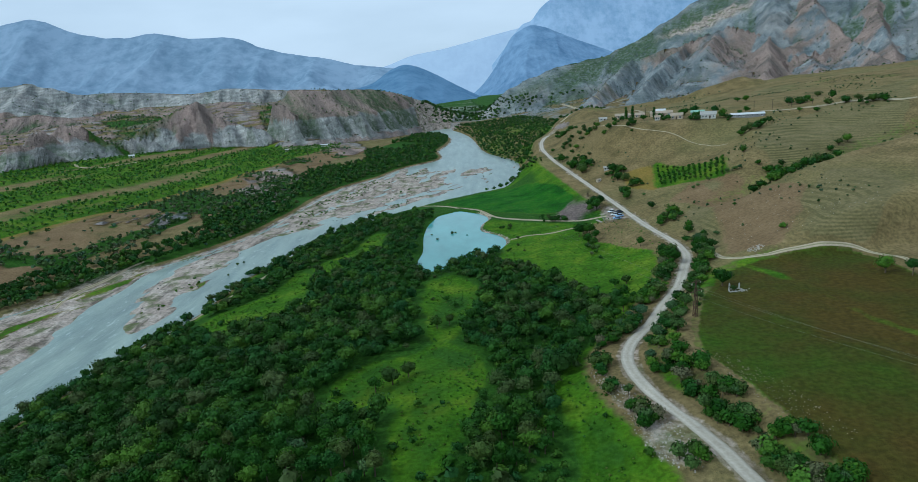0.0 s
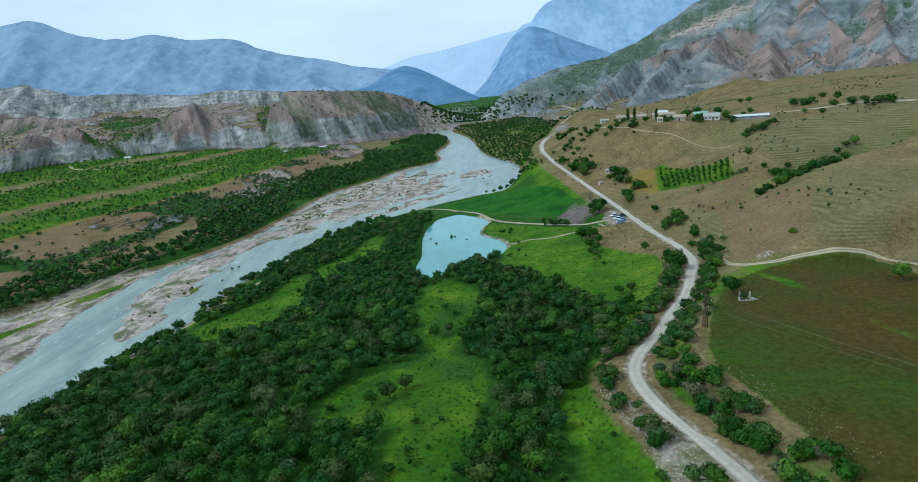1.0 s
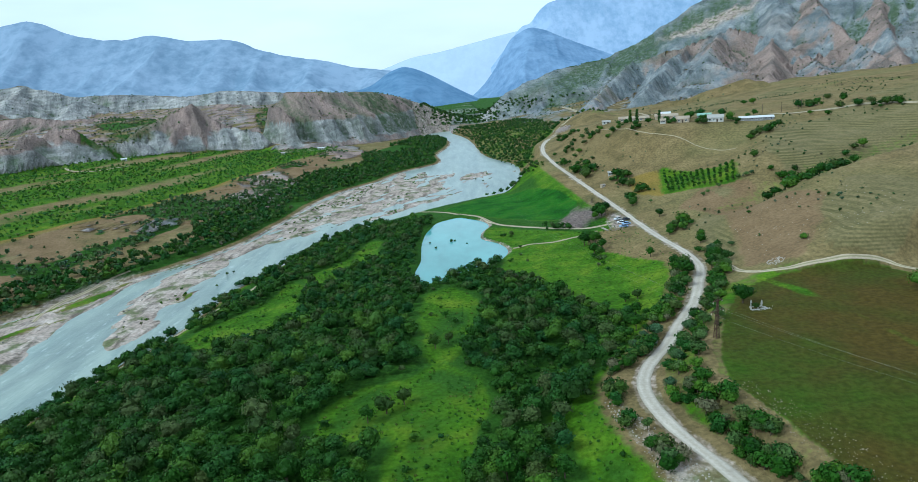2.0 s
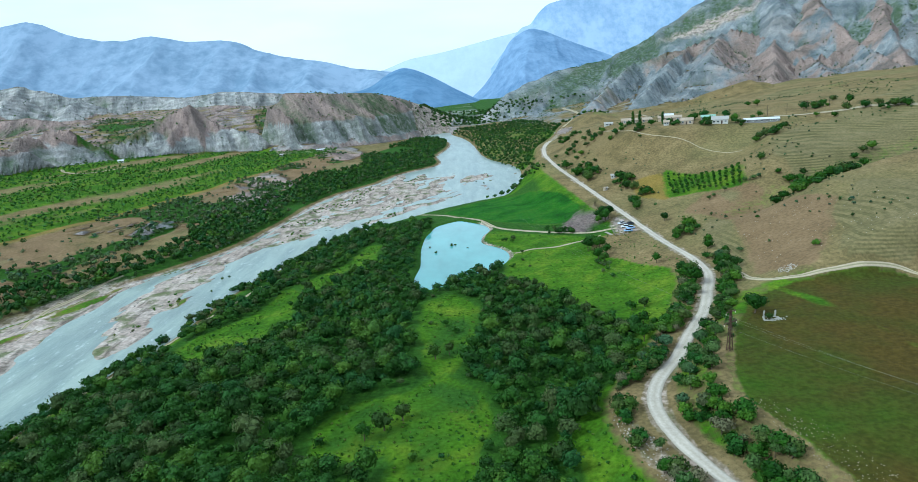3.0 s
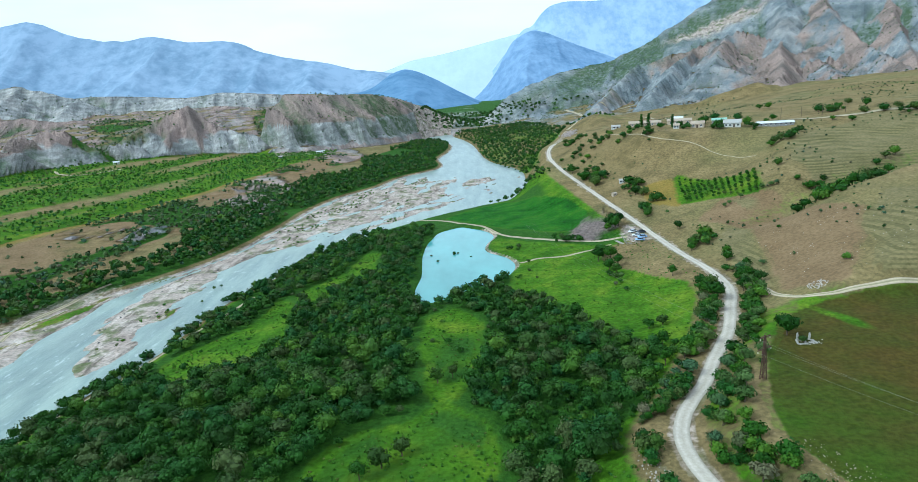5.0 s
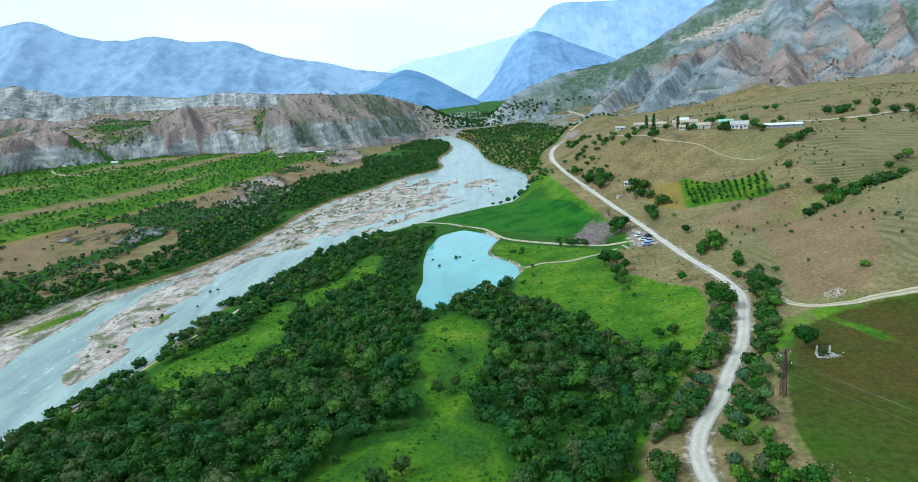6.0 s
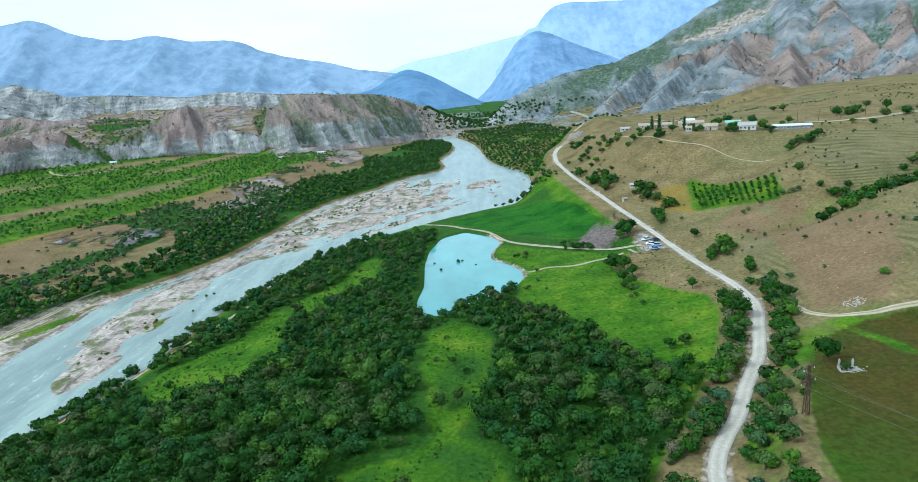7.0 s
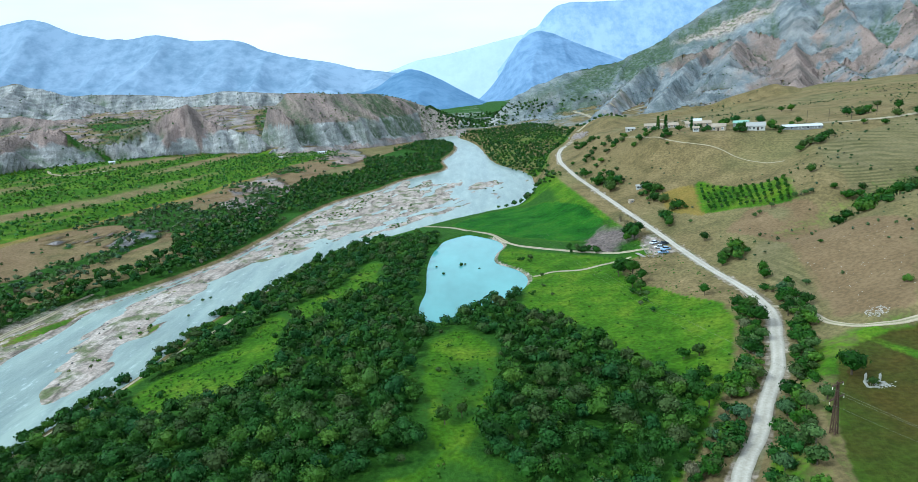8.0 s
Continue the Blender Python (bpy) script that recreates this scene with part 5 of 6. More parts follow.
def bank_keep_near(x, y, chance):
    path = smooth_curve(y, (150, 168, 187, 203, 216, 234, 253, 271, 295), (-146, -141, -127, -121, -115, -111, -106, -99, -93))
    return (x > river_right(y) + 1.5) & (x < path - 1.2) & (y < 300) & (fbm(x, y, 18, 2, 3) > -0.40) & (chance < 0.9)


ox_, oy_ = scatter((-190, -80, 120, 300), 2.7, 0.45, 28, bank_keep_near)
grove("bank_bushes", ox_, oy_, SMALL, (0.8, 1.7), 29, LEAVES, "green bushes between the sandy track and the river")


def islet_keep(x, y, chance):
    xl, xr = river_left(y), river_right(y)
    a, over = (x - xl) / (xr - xl), heights(x, y) - river_level(y)
    weedy = fbm(x - 0.5 * (xl + xr), y * 0.3, 12, 2, 5)
    return (a > 0.02) & (a < 0.97) & (over > 0.12) & (weedy > 0.16) & (chance < 0.42) & ((y > 380) | ((a > 0.55) & (chance < 0.15)))


lx_, ly_ = scatter((-170, 60, 232, 620), 2.3, 0.45, 33, islet_keep)
grove("islet_weeds", lx_, ly_, HERB, (0.6, 1.25), 34, LEAVES_HERB, "low green weeds and willow shoots on the river's gravel islets", 0.1)


# ---- things that stand alone ----
def part(name, bm, material, parent, label="", smooth=False):
    """Links a bmesh as one mesh under a thing or part."""
    me = bpy.data.meshes.new(name)
    bm.to_mesh(me)
    bm.free()
    me.materials.append(material)
    if smooth:
        me.polygons.foreach_set("use_smooth", np.ones(len(me.polygons), bool))
    ob = new(name, me)
    ob.parent = parent
    return tagged(ob, label) if label else ob


def box(bm, x, y, z, dx, dy, dz, m=None):
    """A box centred in x and y whose base is at z."""
    made = bmesh.ops.create_cube(bm, size=1)["verts"]
    bmesh.ops.transform(bm, matrix=pose(x, y, z + dz / 2) @ Matrix.Diagonal((dx, dy, dz, 1)), verts=made)
    if m is not None:
        bmesh.ops.transform(bm, matrix=m, verts=made)
    return made


def rod(bm, a, b, ra, rb=None, sides=6):
    """A tapered round bar from a to b."""
    a, b = Vector(a), Vector(b)
    made = bmesh.ops.create_cone(bm, cap_ends=True, segments=sides, radius1=ra, radius2=ra if rb is None else rb, depth=(b - a).length)["verts"]
    turn = (b - a).to_track_quat("Z", "Y").to_matrix().to_4x4()
    bmesh.ops.transform(bm, matrix=Matrix.Translation((a + b) / 2) @ turn, verts=made)
    return made


def bmesh_of(arrays):
    bm = bmesh.new()
    made = [bm.verts.new(c) for c in arrays[0]]
    for f in arrays[1]:
        bm.faces.new([made[i] for i in f])
    return bm


def make_tree(name, rs, radius, tall, base, lobes, cards, card, label, category, leaves=None, upright=False):
    """A tree or bush: trunk with limbs, and a crown of leaf clumps."""
    tree = new(name)
    part("trunk", bmesh_of(limb_arrays(rs, tall, max(0.09, radius * 0.07), 4)), BARK, tree, "brown bark")
    part("crown", bmesh_of(crown_arrays(rs, radius, tall, base, lobes, cards, card, upright)), leaves or LEAVES_LONE, tree)
    return tagged(tree, label, category)


def plant(proto, x, y, size, turn, group="", label="", sink=0.1):
    """A copy of a made tree at a plan point."""
    ob = copy_thing(proto, pose(x, y, height(x, y) - sink, 0, 0, turn) @ Matrix.Diagonal((size, size, size, 1)))
    return tagged(ob, label, group=group)


def retire(protos):
    """Takes the first makes away once they have been copied."""
    for ob in protos:
        for o in (*ob.children_recursive, ob):
            bpy.data.objects.remove(o)


rs = np.random.RandomState(21)
TREES = [make_tree("tree", rs, rs.uniform(2.4, 3.3), rs.uniform(5.0, 7.0), 0.5, 9, 378, 0.29, "leafy green broadleaf tree of the riverside wood", "tree") for _ in range(6)]
WILLOWS = [make_tree("willow", rs, rs.uniform(1.8, 2.4), rs.uniform(3.4, 4.6), 0.2, 7, 252, 0.28, "grey-green willow bush with a rounded crown", "bush", LEAVES_WILLOW) for _ in range(3)]
BUSHES = [make_tree("bush", rs, rs.uniform(1.4, 1.9), rs.uniform(2.0, 2.9), 0.0, 7, 224, 0.24, "dark green bush on dry grass", "bush") for _ in range(4)]
POPLAR = make_tree("poplar", rs, 1.5, 9.5, 0.6, 9, 420, 0.36, "tall narrow dark poplar beside the farmhouses", "tree", None, True)

ORCHARD_TREE = make_tree("orchard_tree", rs, 1.15, 2.3, 0.5, 4, 70, 0.34, "young orchard tree in a straight row", "tree", LEAVES_LONE)

# the near edge of the wood
for n, (x, y) in enumerate(zip(front_x, front_y)):
    k = rs.rand()
    proto = WILLOWS[n % 3] if k > 0.86 else TREES[rs.randint(6)]
    plant(proto, x, y, rs.uniform(0.7, 1.12) * (1.15 if k > 0.86 else 1), rs.uniform(0, 360), "trees of the riverside wood")

# bushes along both sides of the road
for side, y0, y1, near, far, count in ((-1, 152, 232, 3.8, 9.5, 90), (1, 84, 170, 4.2, 13.0, 105), (1, 170, 236, 4.0, 9.0, 64), (-1, 96, 150, 5.0, 9.0, 26)):
    for _ in range(count):
        y = rs.uniform(y0, y1)
        x = float(road_x(y)) + side * rs.uniform(near, far)
        k = rs.rand()
        proto = WILLOWS[rs.randint(3)] if k > 0.72 else BUSHES[rs.randint(4)]
        plant(proto, x, y, rs.uniform(0.75, 1.6) * (0.75 if k > 0.72 else 1), rs.uniform(0, 360), "bushes along the road", "green bush at the edge of the gravel road")

# single trees and bushes: x, y, size
LONE_TREES = [(75.6, 246, 0.8), (99.2, 305, 0.85), (76.5, 327, 1.25), (79.0, 331, 1.2), (74, 331, 1.1), (77, 336, 1.15), (72.5, 326, 0.9), (60.5, 288, 1.2), (58.5, 268, 0.95), (61.5, 279, 1.25), (57.5, 283, 1.1), (63, 272, 1.0), (59.5, 262, 0.9), (79.8, 177.5, 1.15), (126, 172, 1.0), (131, 168, 0.9),
              (78.3, 215, 1.15), (49.4, 178, 0.95), (53.2, 191, 0.9), (-20, 147, 0.95), (-16, 151, 0.8), (-24, 143, 0.75), (-9, 184, 0.85), (-5, 187, 0.7), (89, 220, 0.95), (96, 223, 0.8)]
for n, (x, y, k) in enumerate(LONE_TREES):
    plant(TREES[n % 6], x, y, k, 57 * n, "single trees", "single broadleaf tree standing in open grass")
LONE_BUSHES = [(94.8, 275, 1.8), (97, 277, 1.7), (101, 280, 2.2), (103, 283, 1.8), (92.5, 272, 1.4), (97, 250, 1.5), (100, 257, 1.2), (93, 241.5, 1.1), (94, 239, 1.0), (99, 240, 1.2), (117.6, 214, 0.9), (84.7, 207.5, 1.2), (121, 260, 0.7), (96, 339, 1.5), (98, 342, 1.2),
               (58.5, 259, 1.0), (58.4, 252, 0.8), (58.3, 243, 0.7), (62, 290, 1.1), (57, 262, 1.0), (54.2, 206, 1.4), (58.4, 206, 1.3), (72, 178, 1.0), (67, 164, 0.6)]
for n, (x, y, k) in enumerate(LONE_BUSHES):
    plant(BUSHES[n % 4], x, y, k, 71 * n, "bushes in the meadow and on the hill")
HILL_BUSHES = [(178.6, 379, 1.2), (182, 381, 1.3), (186.5, 384, 1.3), (191, 381, 1.4), (198, 390, 1.3), (205.7, 399, 1.2), (158.3, 332.5, 1.1), (159, 306, 1.3), (164, 306, 1.2), (157, 312, 0.8), (168, 311, 0.8), (138, 278, 1.2), (142, 280, 1.4), (147, 281, 1.6), (152, 284, 1.7), (157, 286, 1.4), (163, 288, 1.3), (169, 290, 1.5), (175, 292, 1.5), (181, 294, 1.4), (187, 296, 1.4), (154, 290, 1.3), (173, 307, 0.8), (199, 321, 1.0), (206, 325, 1.2), (212, 327, 1.3)]
for n, (x, y, k) in enumerate(HILL_BUSHES):
    plant(BUSHES[n % 4], x, y, 1.4 * k, 49 * n, "bushes in the gullies", "dark green bush in a gully of the dry hill")
FAR_BUSHES = [(234, 505, 1.3), (240, 502, 1.4), (244, 446, 1.5), (247, 438, 1.6), (250, 442, 1.4), (254, 440, 1.4), (249, 408, 1.3), (256, 400, 1.5), (261, 396, 1.4), (263.5, 385, 1.5), (267, 380, 1.4), (238, 401, 1.0), (231, 409, 1.0), (274, 462, 1.3), (266, 431, 1.4), (141, 452, 1.2), (156, 444, 1.0), (163, 440, 1.1), (172, 436, 1.0), (178, 440, 1.2), (200, 428, 1.0), (208, 436, 1.2), (128, 462, 1.0), (124, 468, 0.9), (186, 473, 1.8), (193, 454, 1.6), (190, 432, 1.3), (175, 462, 1.6), (171, 458, 1.5), (166, 446, 1.2), (152, 448, 1.1), (97, 566, 1.2), (95, 470, 1.3), (110, 474, 1.1), (88, 417, 1.9), (85, 436, 2.0)]
for n, (x, y, k) in enumerate(FAR_BUSHES):
    plant(BUSHES[n % 4], x, y, 1.4 * k, 83 * n, "bushes on the plateau", "rounded dark bush on the dry plateau")
for n, (x, y, k) in enumerate([(82, 460, 1.6), (95, 424, 1.5), (91, 428, 1.7), (104, 397, 1.7), (107, 392, 1.6), (102, 380, 1.4), (106, 376, 1.3), (108, 361, 1.5), (99, 351, 1.3), (98, 356, 1.0)]):
    plant(BUSHES[n % 4], x, y, 1.5 * k, 67 * n, "bushes above the road", "large dark bush on the slope above the road")
CLUMPS = [(94, 500, 9, 16), (99, 540, 10, 16), (106, 480, 8, 9), (116, 455, 7, 7), (128, 436, 6, 5), (167, 425, 5, 6), (186, 421, 5, 5), (152, 436, 5, 5), (90, 442, 9, 17), (104, 391, 7, 12), (83, 470, 6, 8), (107, 362, 4, 6), (98, 349, 3.5, 5), (93, 425, 6, 9), (150, 286, 9, 9), (172, 292, 9, 9), (99, 276, 4, 6), (251, 440, 7, 9), (264, 386, 7, 8), (186, 383, 6, 7)]
thick = [(cx + rs.normal(0, spread * 0.5), cy + rs.normal(0, spread * 0.55)) for cx, cy, spread, count in CLUMPS for _ in range(count)]
grove("hillside_thickets", np.array([p[0] for p in thick]), np.array([p[1] for p in thick]), SMALL, (1.0, 2.0), 31, LEAVES, "dark green thickets in the folds of the dry slope")
GREY_BUSHES = [(143, 317, 1.0), (146, 315, 1.0), (148, 314, 0.9), (124, 313, 0.9), (127, 315, 0.8), (133, 317, 0.9), (99, 272, 0.8), (103, 236, 0.8), (60, 256, 0.9), (56, 250, 0.7), (104, 333, 0.8)]
for n, (x, y, k) in enumerate(GREY_BUSHES):
    plant(WILLOWS[n % 3], x, y, k * 0.8, 37 * n, "grey bushes", "grey-green thorn bush on dry grass")
for n, (x, y) in enumerate(((132.2, 466.5), (135.9, 462.4), (147.1, 447.3))):
    plant(POPLAR, x, y, (1.0, 1.05, 0.95)[n], 40 * n, "poplars by the houses")

# orchard rows
for i in range(13):
    for j in range(9):
        u, v = (i + 0.5) / 13, (j + 0.5) / 9
        x = mix(mix(128, 155, u), mix(116, 141, u), v) + rs.normal(0, 0.25)
        y = mix(mix(387, 346, u), mix(343, 316, u), v) + rs.normal(0, 0.3)
        if rs.rand() < 0.94:
            plant(ORCHARD_TREE, x, y, rs.uniform(0.7, 1.05), rs.uniform(0, 360), "orchard trees", "young orchard tree in a straight row")
# bushes on the river's bars and in the pond
for n, (x, y, k) in enumerate(((-44.8, 495, 1.0), (-38.5, 503, 0.9), (-59, 545, 1.0), (-76, 492, 0.9), (-104, 468, 1.0), (-107, 466, 0.8), (-118.4, 314, 0.8), (-116, 317, 0.7), (-131, 250, 0.7), (-117, 296, 0.6), (20, 560, 0.8), (26, 545, 0.9))):
    ob = plant(WILLOWS[n % 3], x, y, 0.62 * k, 61 * n, "bushes on the river bars", "low willow bush on a gravel bar")
    ob.location.z = max(ob.location.z, float(river_level(y)) - 0.1)

# ---- farm on the plateau ----
def house(name, x, y, long, deep, tall, turn, roof_rise, wall_mat, roof_mat, label, openings=3, door=True, eave=0.35, flat_front=False):
    """A low house: walls with real openings' frames and panes, gable roof, door, chimney."""
    z = min(height(x + a, y + b) for a in (-long / 3, long / 3) for b in (-deep / 3, deep / 3)) - 0.2
    ob = new(name)
    ob.matrix_world = pose(x, y, z, 0, 0, turn)
    bm = bmesh.new()
    box(bm, 0, 0, 0, long, deep, tall)
    for sx in (-1, 1):
        a = [bm.verts.new(c) for c in ((sx * long / 2, -deep / 2, tall), (sx * long / 2, deep / 2, tall), (sx * long / 2, 0, tall + roof_rise))]
        bm.faces.new(a if sx > 0 else a[::-1])
    part("wall", bm, wall_mat, ob)
    bm = bmesh.new()
    for sy in (-1, 1):
        over = deep / 2 + eave
        drop = roof_rise * eave / (deep / 2)
        pts = [(-long / 2 - eave, sy * over, tall - drop), (long / 2 + eave, sy * over, tall - drop), (long / 2 + eave, 0, tall + roof_rise), (-long / 2 - eave, 0, tall + roof_rise)]
        lower = [bm.verts.new(p) for p in pts]
        upper = [bm.verts.new((p[0], p[1], p[2] + 0.14)) for p in pts]
        bm.faces.new(lower), bm.faces.new(upper[::-1])
        for i in range(4):
            bm.faces.new((lower[i], upper[i], upper[(i + 1) % 4], lower[(i + 1) % 4]))
    bmesh.ops.recalc_face_normals(bm, faces=bm.faces)
    roof = part("roof", bm, roof_mat, ob)
    step = long / (openings + 0.4)
    for k in range(openings):
        wx = -long / 2 + step * (k + 0.7)
        if door and k == openings // 2:
            bm = bmesh.new()
            box(bm, wx, -deep / 2 - 0.03, 0.2, 1.0, 0.08, 2.0)
            part("door", bm, DARK_WOOD, ob, "dark wooden door")
            continue
        bm = bmesh.new()
        for dx_, dz_, w_, h_ in ((0, 0, 1.3, 0.12), (0, 1.28, 1.3, 0.12), (-0.6, 0, 0.12, 1.4), (0.6, 0, 0.12, 1.4), (0, 0, 0.08, 1.4)):
            box(bm, wx + dx_, -deep / 2 - 0.05, 0.95 + dz_, w_, 0.1, h_)
        frame_ = part("window", bm, WHITE_PAINT, ob, "white window frame")
        bm = bmesh.new()
        box(bm, wx, -deep / 2 - 0.012, 1.0, 1.2, 0.03, 1.35)
        part("pane", bm, DARK_GLASS, frame_, "dark glass")
    return tagged(ob, label, "house")


house("farmhouse", 178, 427, 10, 6, 3.0, -24, 1.9, WHITE_WALL, PALE_ROOF, "white farmhouse with dark windows and a pale roof", 4)
house("farmhouse", 160, 437, 8, 5.5, 2.9, -28, 1.6, TAN_WALL, TAN_ROOF, "small tan farmhouse with a weathered roof", 3)
house("outbuilding", 147.5, 441, 3.6, 3.2, 2.6, -20, 1.0, WHITE_WALL, TAN_ROOF, "little white outbuilding beside a poplar", 2, False)
house("long_barn", 203, 422.5, 21, 5.5, 2.4, -15, 1.0, GREY_WALL, WHITE_ROOF, "long low barn with a white sheet roof", 7, False)
house("barn", 140, 484, 22, 7, 2.6, -14, 1.4, TAN_WALL, TAN_ROOF, "long weathered barn with a tan roof", 6)
house("barn", 160, 470, 16, 7, 2.8, -18, 1.4, TAN_WALL, TAN_ROOF, "stone barn with a sagging tan roof", 4)
house("shed", 166, 489, 7, 6, 3.0, -20, 1.8, WHITE_WALL, WHITE_ROOF, "white shed behind the barns", 2)
house("shed", 181, 453, 9, 5, 2.6, -25, 1.2, GREY_WALL, GREEN_ROOF, "shed with a faded green roof among trees", 3)
house("shed", 121, 492, 6, 4, 2.3, -10, 1.0, WHITE_WALL, PALE_ROOF, "pale shed at the edge of the plateau", 2)
house("hut", 101.5, 405, 3.2, 2.6, 2.3, -12, 0.7, WHITE_WALL, PALE_ROOF, "small white hut beside the orchard", 2, False)
house("hut", 92.4, 389, 2.4, 2.0, 1.9, 20, 0.5, TAN_WALL, TAN_ROOF, "tiny tan hut near the road", 1, False)
house("cottage", -372, 716, 6, 4, 2.4, 30, 1.2, WHITE_WALL, WHITE_ROOF, "white cottage among the terrace orchards", 3)
house("cottage", -170, 826, 11, 4, 2.4, 10, 1.0, WHITE_WALL, WHITE_ROOF, "white building at the foot of the cliff", 4)
house("cottage", -208, 776, 5, 4, 2.4, 20, 1.2, WHITE_WALL, PALE_ROOF, "small white house at the end of the terrace", 3)


def utility_pole(x, y, tall, turn):
    ob = new("utility_pole")
    ob.matrix_world = pose(x, y, height(x, y) - 0.2, 0, 0, turn)
    bm = bmesh.new()
    rod(bm, (0, 0, 0), (0, 0, tall), 0.14, 0.09)
    part("pole", bm, DARK_WOOD, ob)
    bm = bmesh.new()
    box(bm, 0, 0, tall - 0.7, 1.6, 0.1, 0.12)
    part("crossarm", bm, DARK_WOOD, ob)
    return tagged(ob, "wooden utility pole with one crossarm", "pole", "utility poles on the plateau")


for x, y in ((216, 440), (226, 434), (236, 428), (247, 422), (148, 470)):
    utility_pole(x, y, 7.5, 20)


# ---- power pylon and its wires ----
def pylon(x, y, tall):
    ob = new("power_pylon")
    z = height(x, y) - 0.3
    ob.matrix_world = pose(x, y, z, 0, 0, 28)
    legs = [(a * 0.48, b * 0.48) for a, b in ((-1, -1), (1, -1), (1, 1), (-1, 1))]
    for a, b in legs:
        bm = bmesh.new()
        rod(bm, (a, b, 0), (a * 0.22, b * 0.22, tall), 0.11, 0.08, 5)
        part("leg", bm, RUST, ob)
    for level in range(6):
        z0, z1 = tall * level / 6, tall * (level + 1) / 6
        k0, k1 = 1 - 0.78 * level / 6, 1 - 0.78 * (level + 1) / 6
        for i in range(4):
            (a, b), (c, d) = legs[i], legs[(i + 1) % 4]
            for p, q in (((a * k0, b * k0, z0), (c * k1, d * k1, z1)), ((c * k0, d * k0, z0), (a * k1, b * k1, z1)), ((a * k1, b * k1, z1), (c * k1, d * k1, z1))):
                bm = bmesh.new()
                rod(bm, p, q, 0.036, 0.036, 4)
                part("brace", bm, RUST, ob)
    for zc, half in ((tall - 3.2, 2.3), (tall - 0.5, 1.7)):
        bm = bmesh.new()
        box(bm, 0, 0, zc, half * 2, 0.16, 0.18)
        rod(bm, (-half, 0, zc + 0.1), (0, 0, zc + 0.9), 0.05, 0.05, 4)
        rod(bm, (half, 0, zc + 0.1), (0, 0, zc + 0.9), 0.05, 0.05, 4)
        arm = part("crossarm", bm, RUST, ob)
        for sx in (-1, 1):
            bm = bmesh.new()
            for q in range(3):
                rod(bm, (sx * half * 0.95, 0, zc - 0.2 - 0.16 * q), (sx * half * 0.95, 0, zc - 0.08 - 0.16 * q), 0.09, 0.05, 8)
            part("insulator", bm, CERAMIC, arm, "pale ceramic insulator")
    return tagged(ob, "rusty steel lattice power pylon at the field edge", "pylon"), z


tower, tower_z = pylon(63.2, 156.5, 10.5)


def wire(a, b, sag):
    bm = bmesh.new()
    a, b = Vector(a), Vector(b)
    pts = [a.lerp(b, i / 24) - Vector((0, 0, sag * 4 * (i / 24) * (1 - i / 24))) for i in range(25)]
    for p, q in zip(pts, pts[1:]):
        rod(bm, p, q, 0.013, 0.013, 4)
    ob = part("power_wire", bm, WIRE, None)
    return tagged(ob, "thin grey overhead power wire", "wire", "wires of the power line")


for off, z_off in ((-2.2, 7.0), (2.2, 7.0), (-1.6, 9.7)):
    ca, sa = math.cos(radians(28)), math.sin(radians(28))
    a = (63.2 + off * ca, 156.5 + off * sa, tower_z + z_off)
    wire(a, (110 + off * ca, 72 + off * sa, 20), 2.2)
    wire(a, (34 + off * ca, 330 + off * sa, 12), 3.0)


# ---- ruin, stone ring, roadside stones ----
def stone_arrays(rs, size, flat=0.7):
    v_ = ICO_V * (1 + 0.22 * rs.randn(len(ICO_V), 1)) * np.array([1, 0.8, flat]) * size
    return v_, ICO_F


def stones(name, places, sizes, material, label, seed, category="stones"):
    """Many loose stones as one piece of stuff."""
    rs_ = np.random.RandomState(seed)
    vs, fs, n = [], [], 0
    for (x, y), k in zip(places, sizes):
        v_, f_ = stone_arrays(rs_, k)
        a = rs_.uniform(0, 6.283)
        v_ = np.stack([v_[:, 0] * math.cos(a) - v_[:, 1] * math.sin(a) + x, v_[:, 0] * math.sin(a) + v_[:, 1] * math.cos(a) + y, v_[:, 2]], -1)
        v_[:, 2] += height(x, y) + 0.15 * k
        vs.append(v_), fs.append(f_ + n)
        n += len(v_)
    return tagged(mesh_object(name, np.concatenate(vs), np.concatenate(fs), material, smooth=False), label, category, kind="stuff")


rq = np.random.RandomState(33)
ruin = new("ruined_building")
ruin.matrix_world = pose(81.5, 172.6, height(81.5, 172.6) - 0.1, 0, 0, -8) @ Matrix.Diagonal((0.62, 0.62, 0.62, 1))
for dx_ in (-2.2, 2.3):
    bm = bmesh.new()
    for k in range(9):
        box(bm, dx_ + rq.normal(0, 0.04), 1.6 + rq.normal(0, 0.04), 0.32 * k, 0.62, 0.55, 0.33, None)
    box(bm, dx_, 1.6, 2.85, 0.34, 0.32, 0.5)
    part("pillar", bm, WHITE_STONE, ruin, "white stone pillar with a broken top")
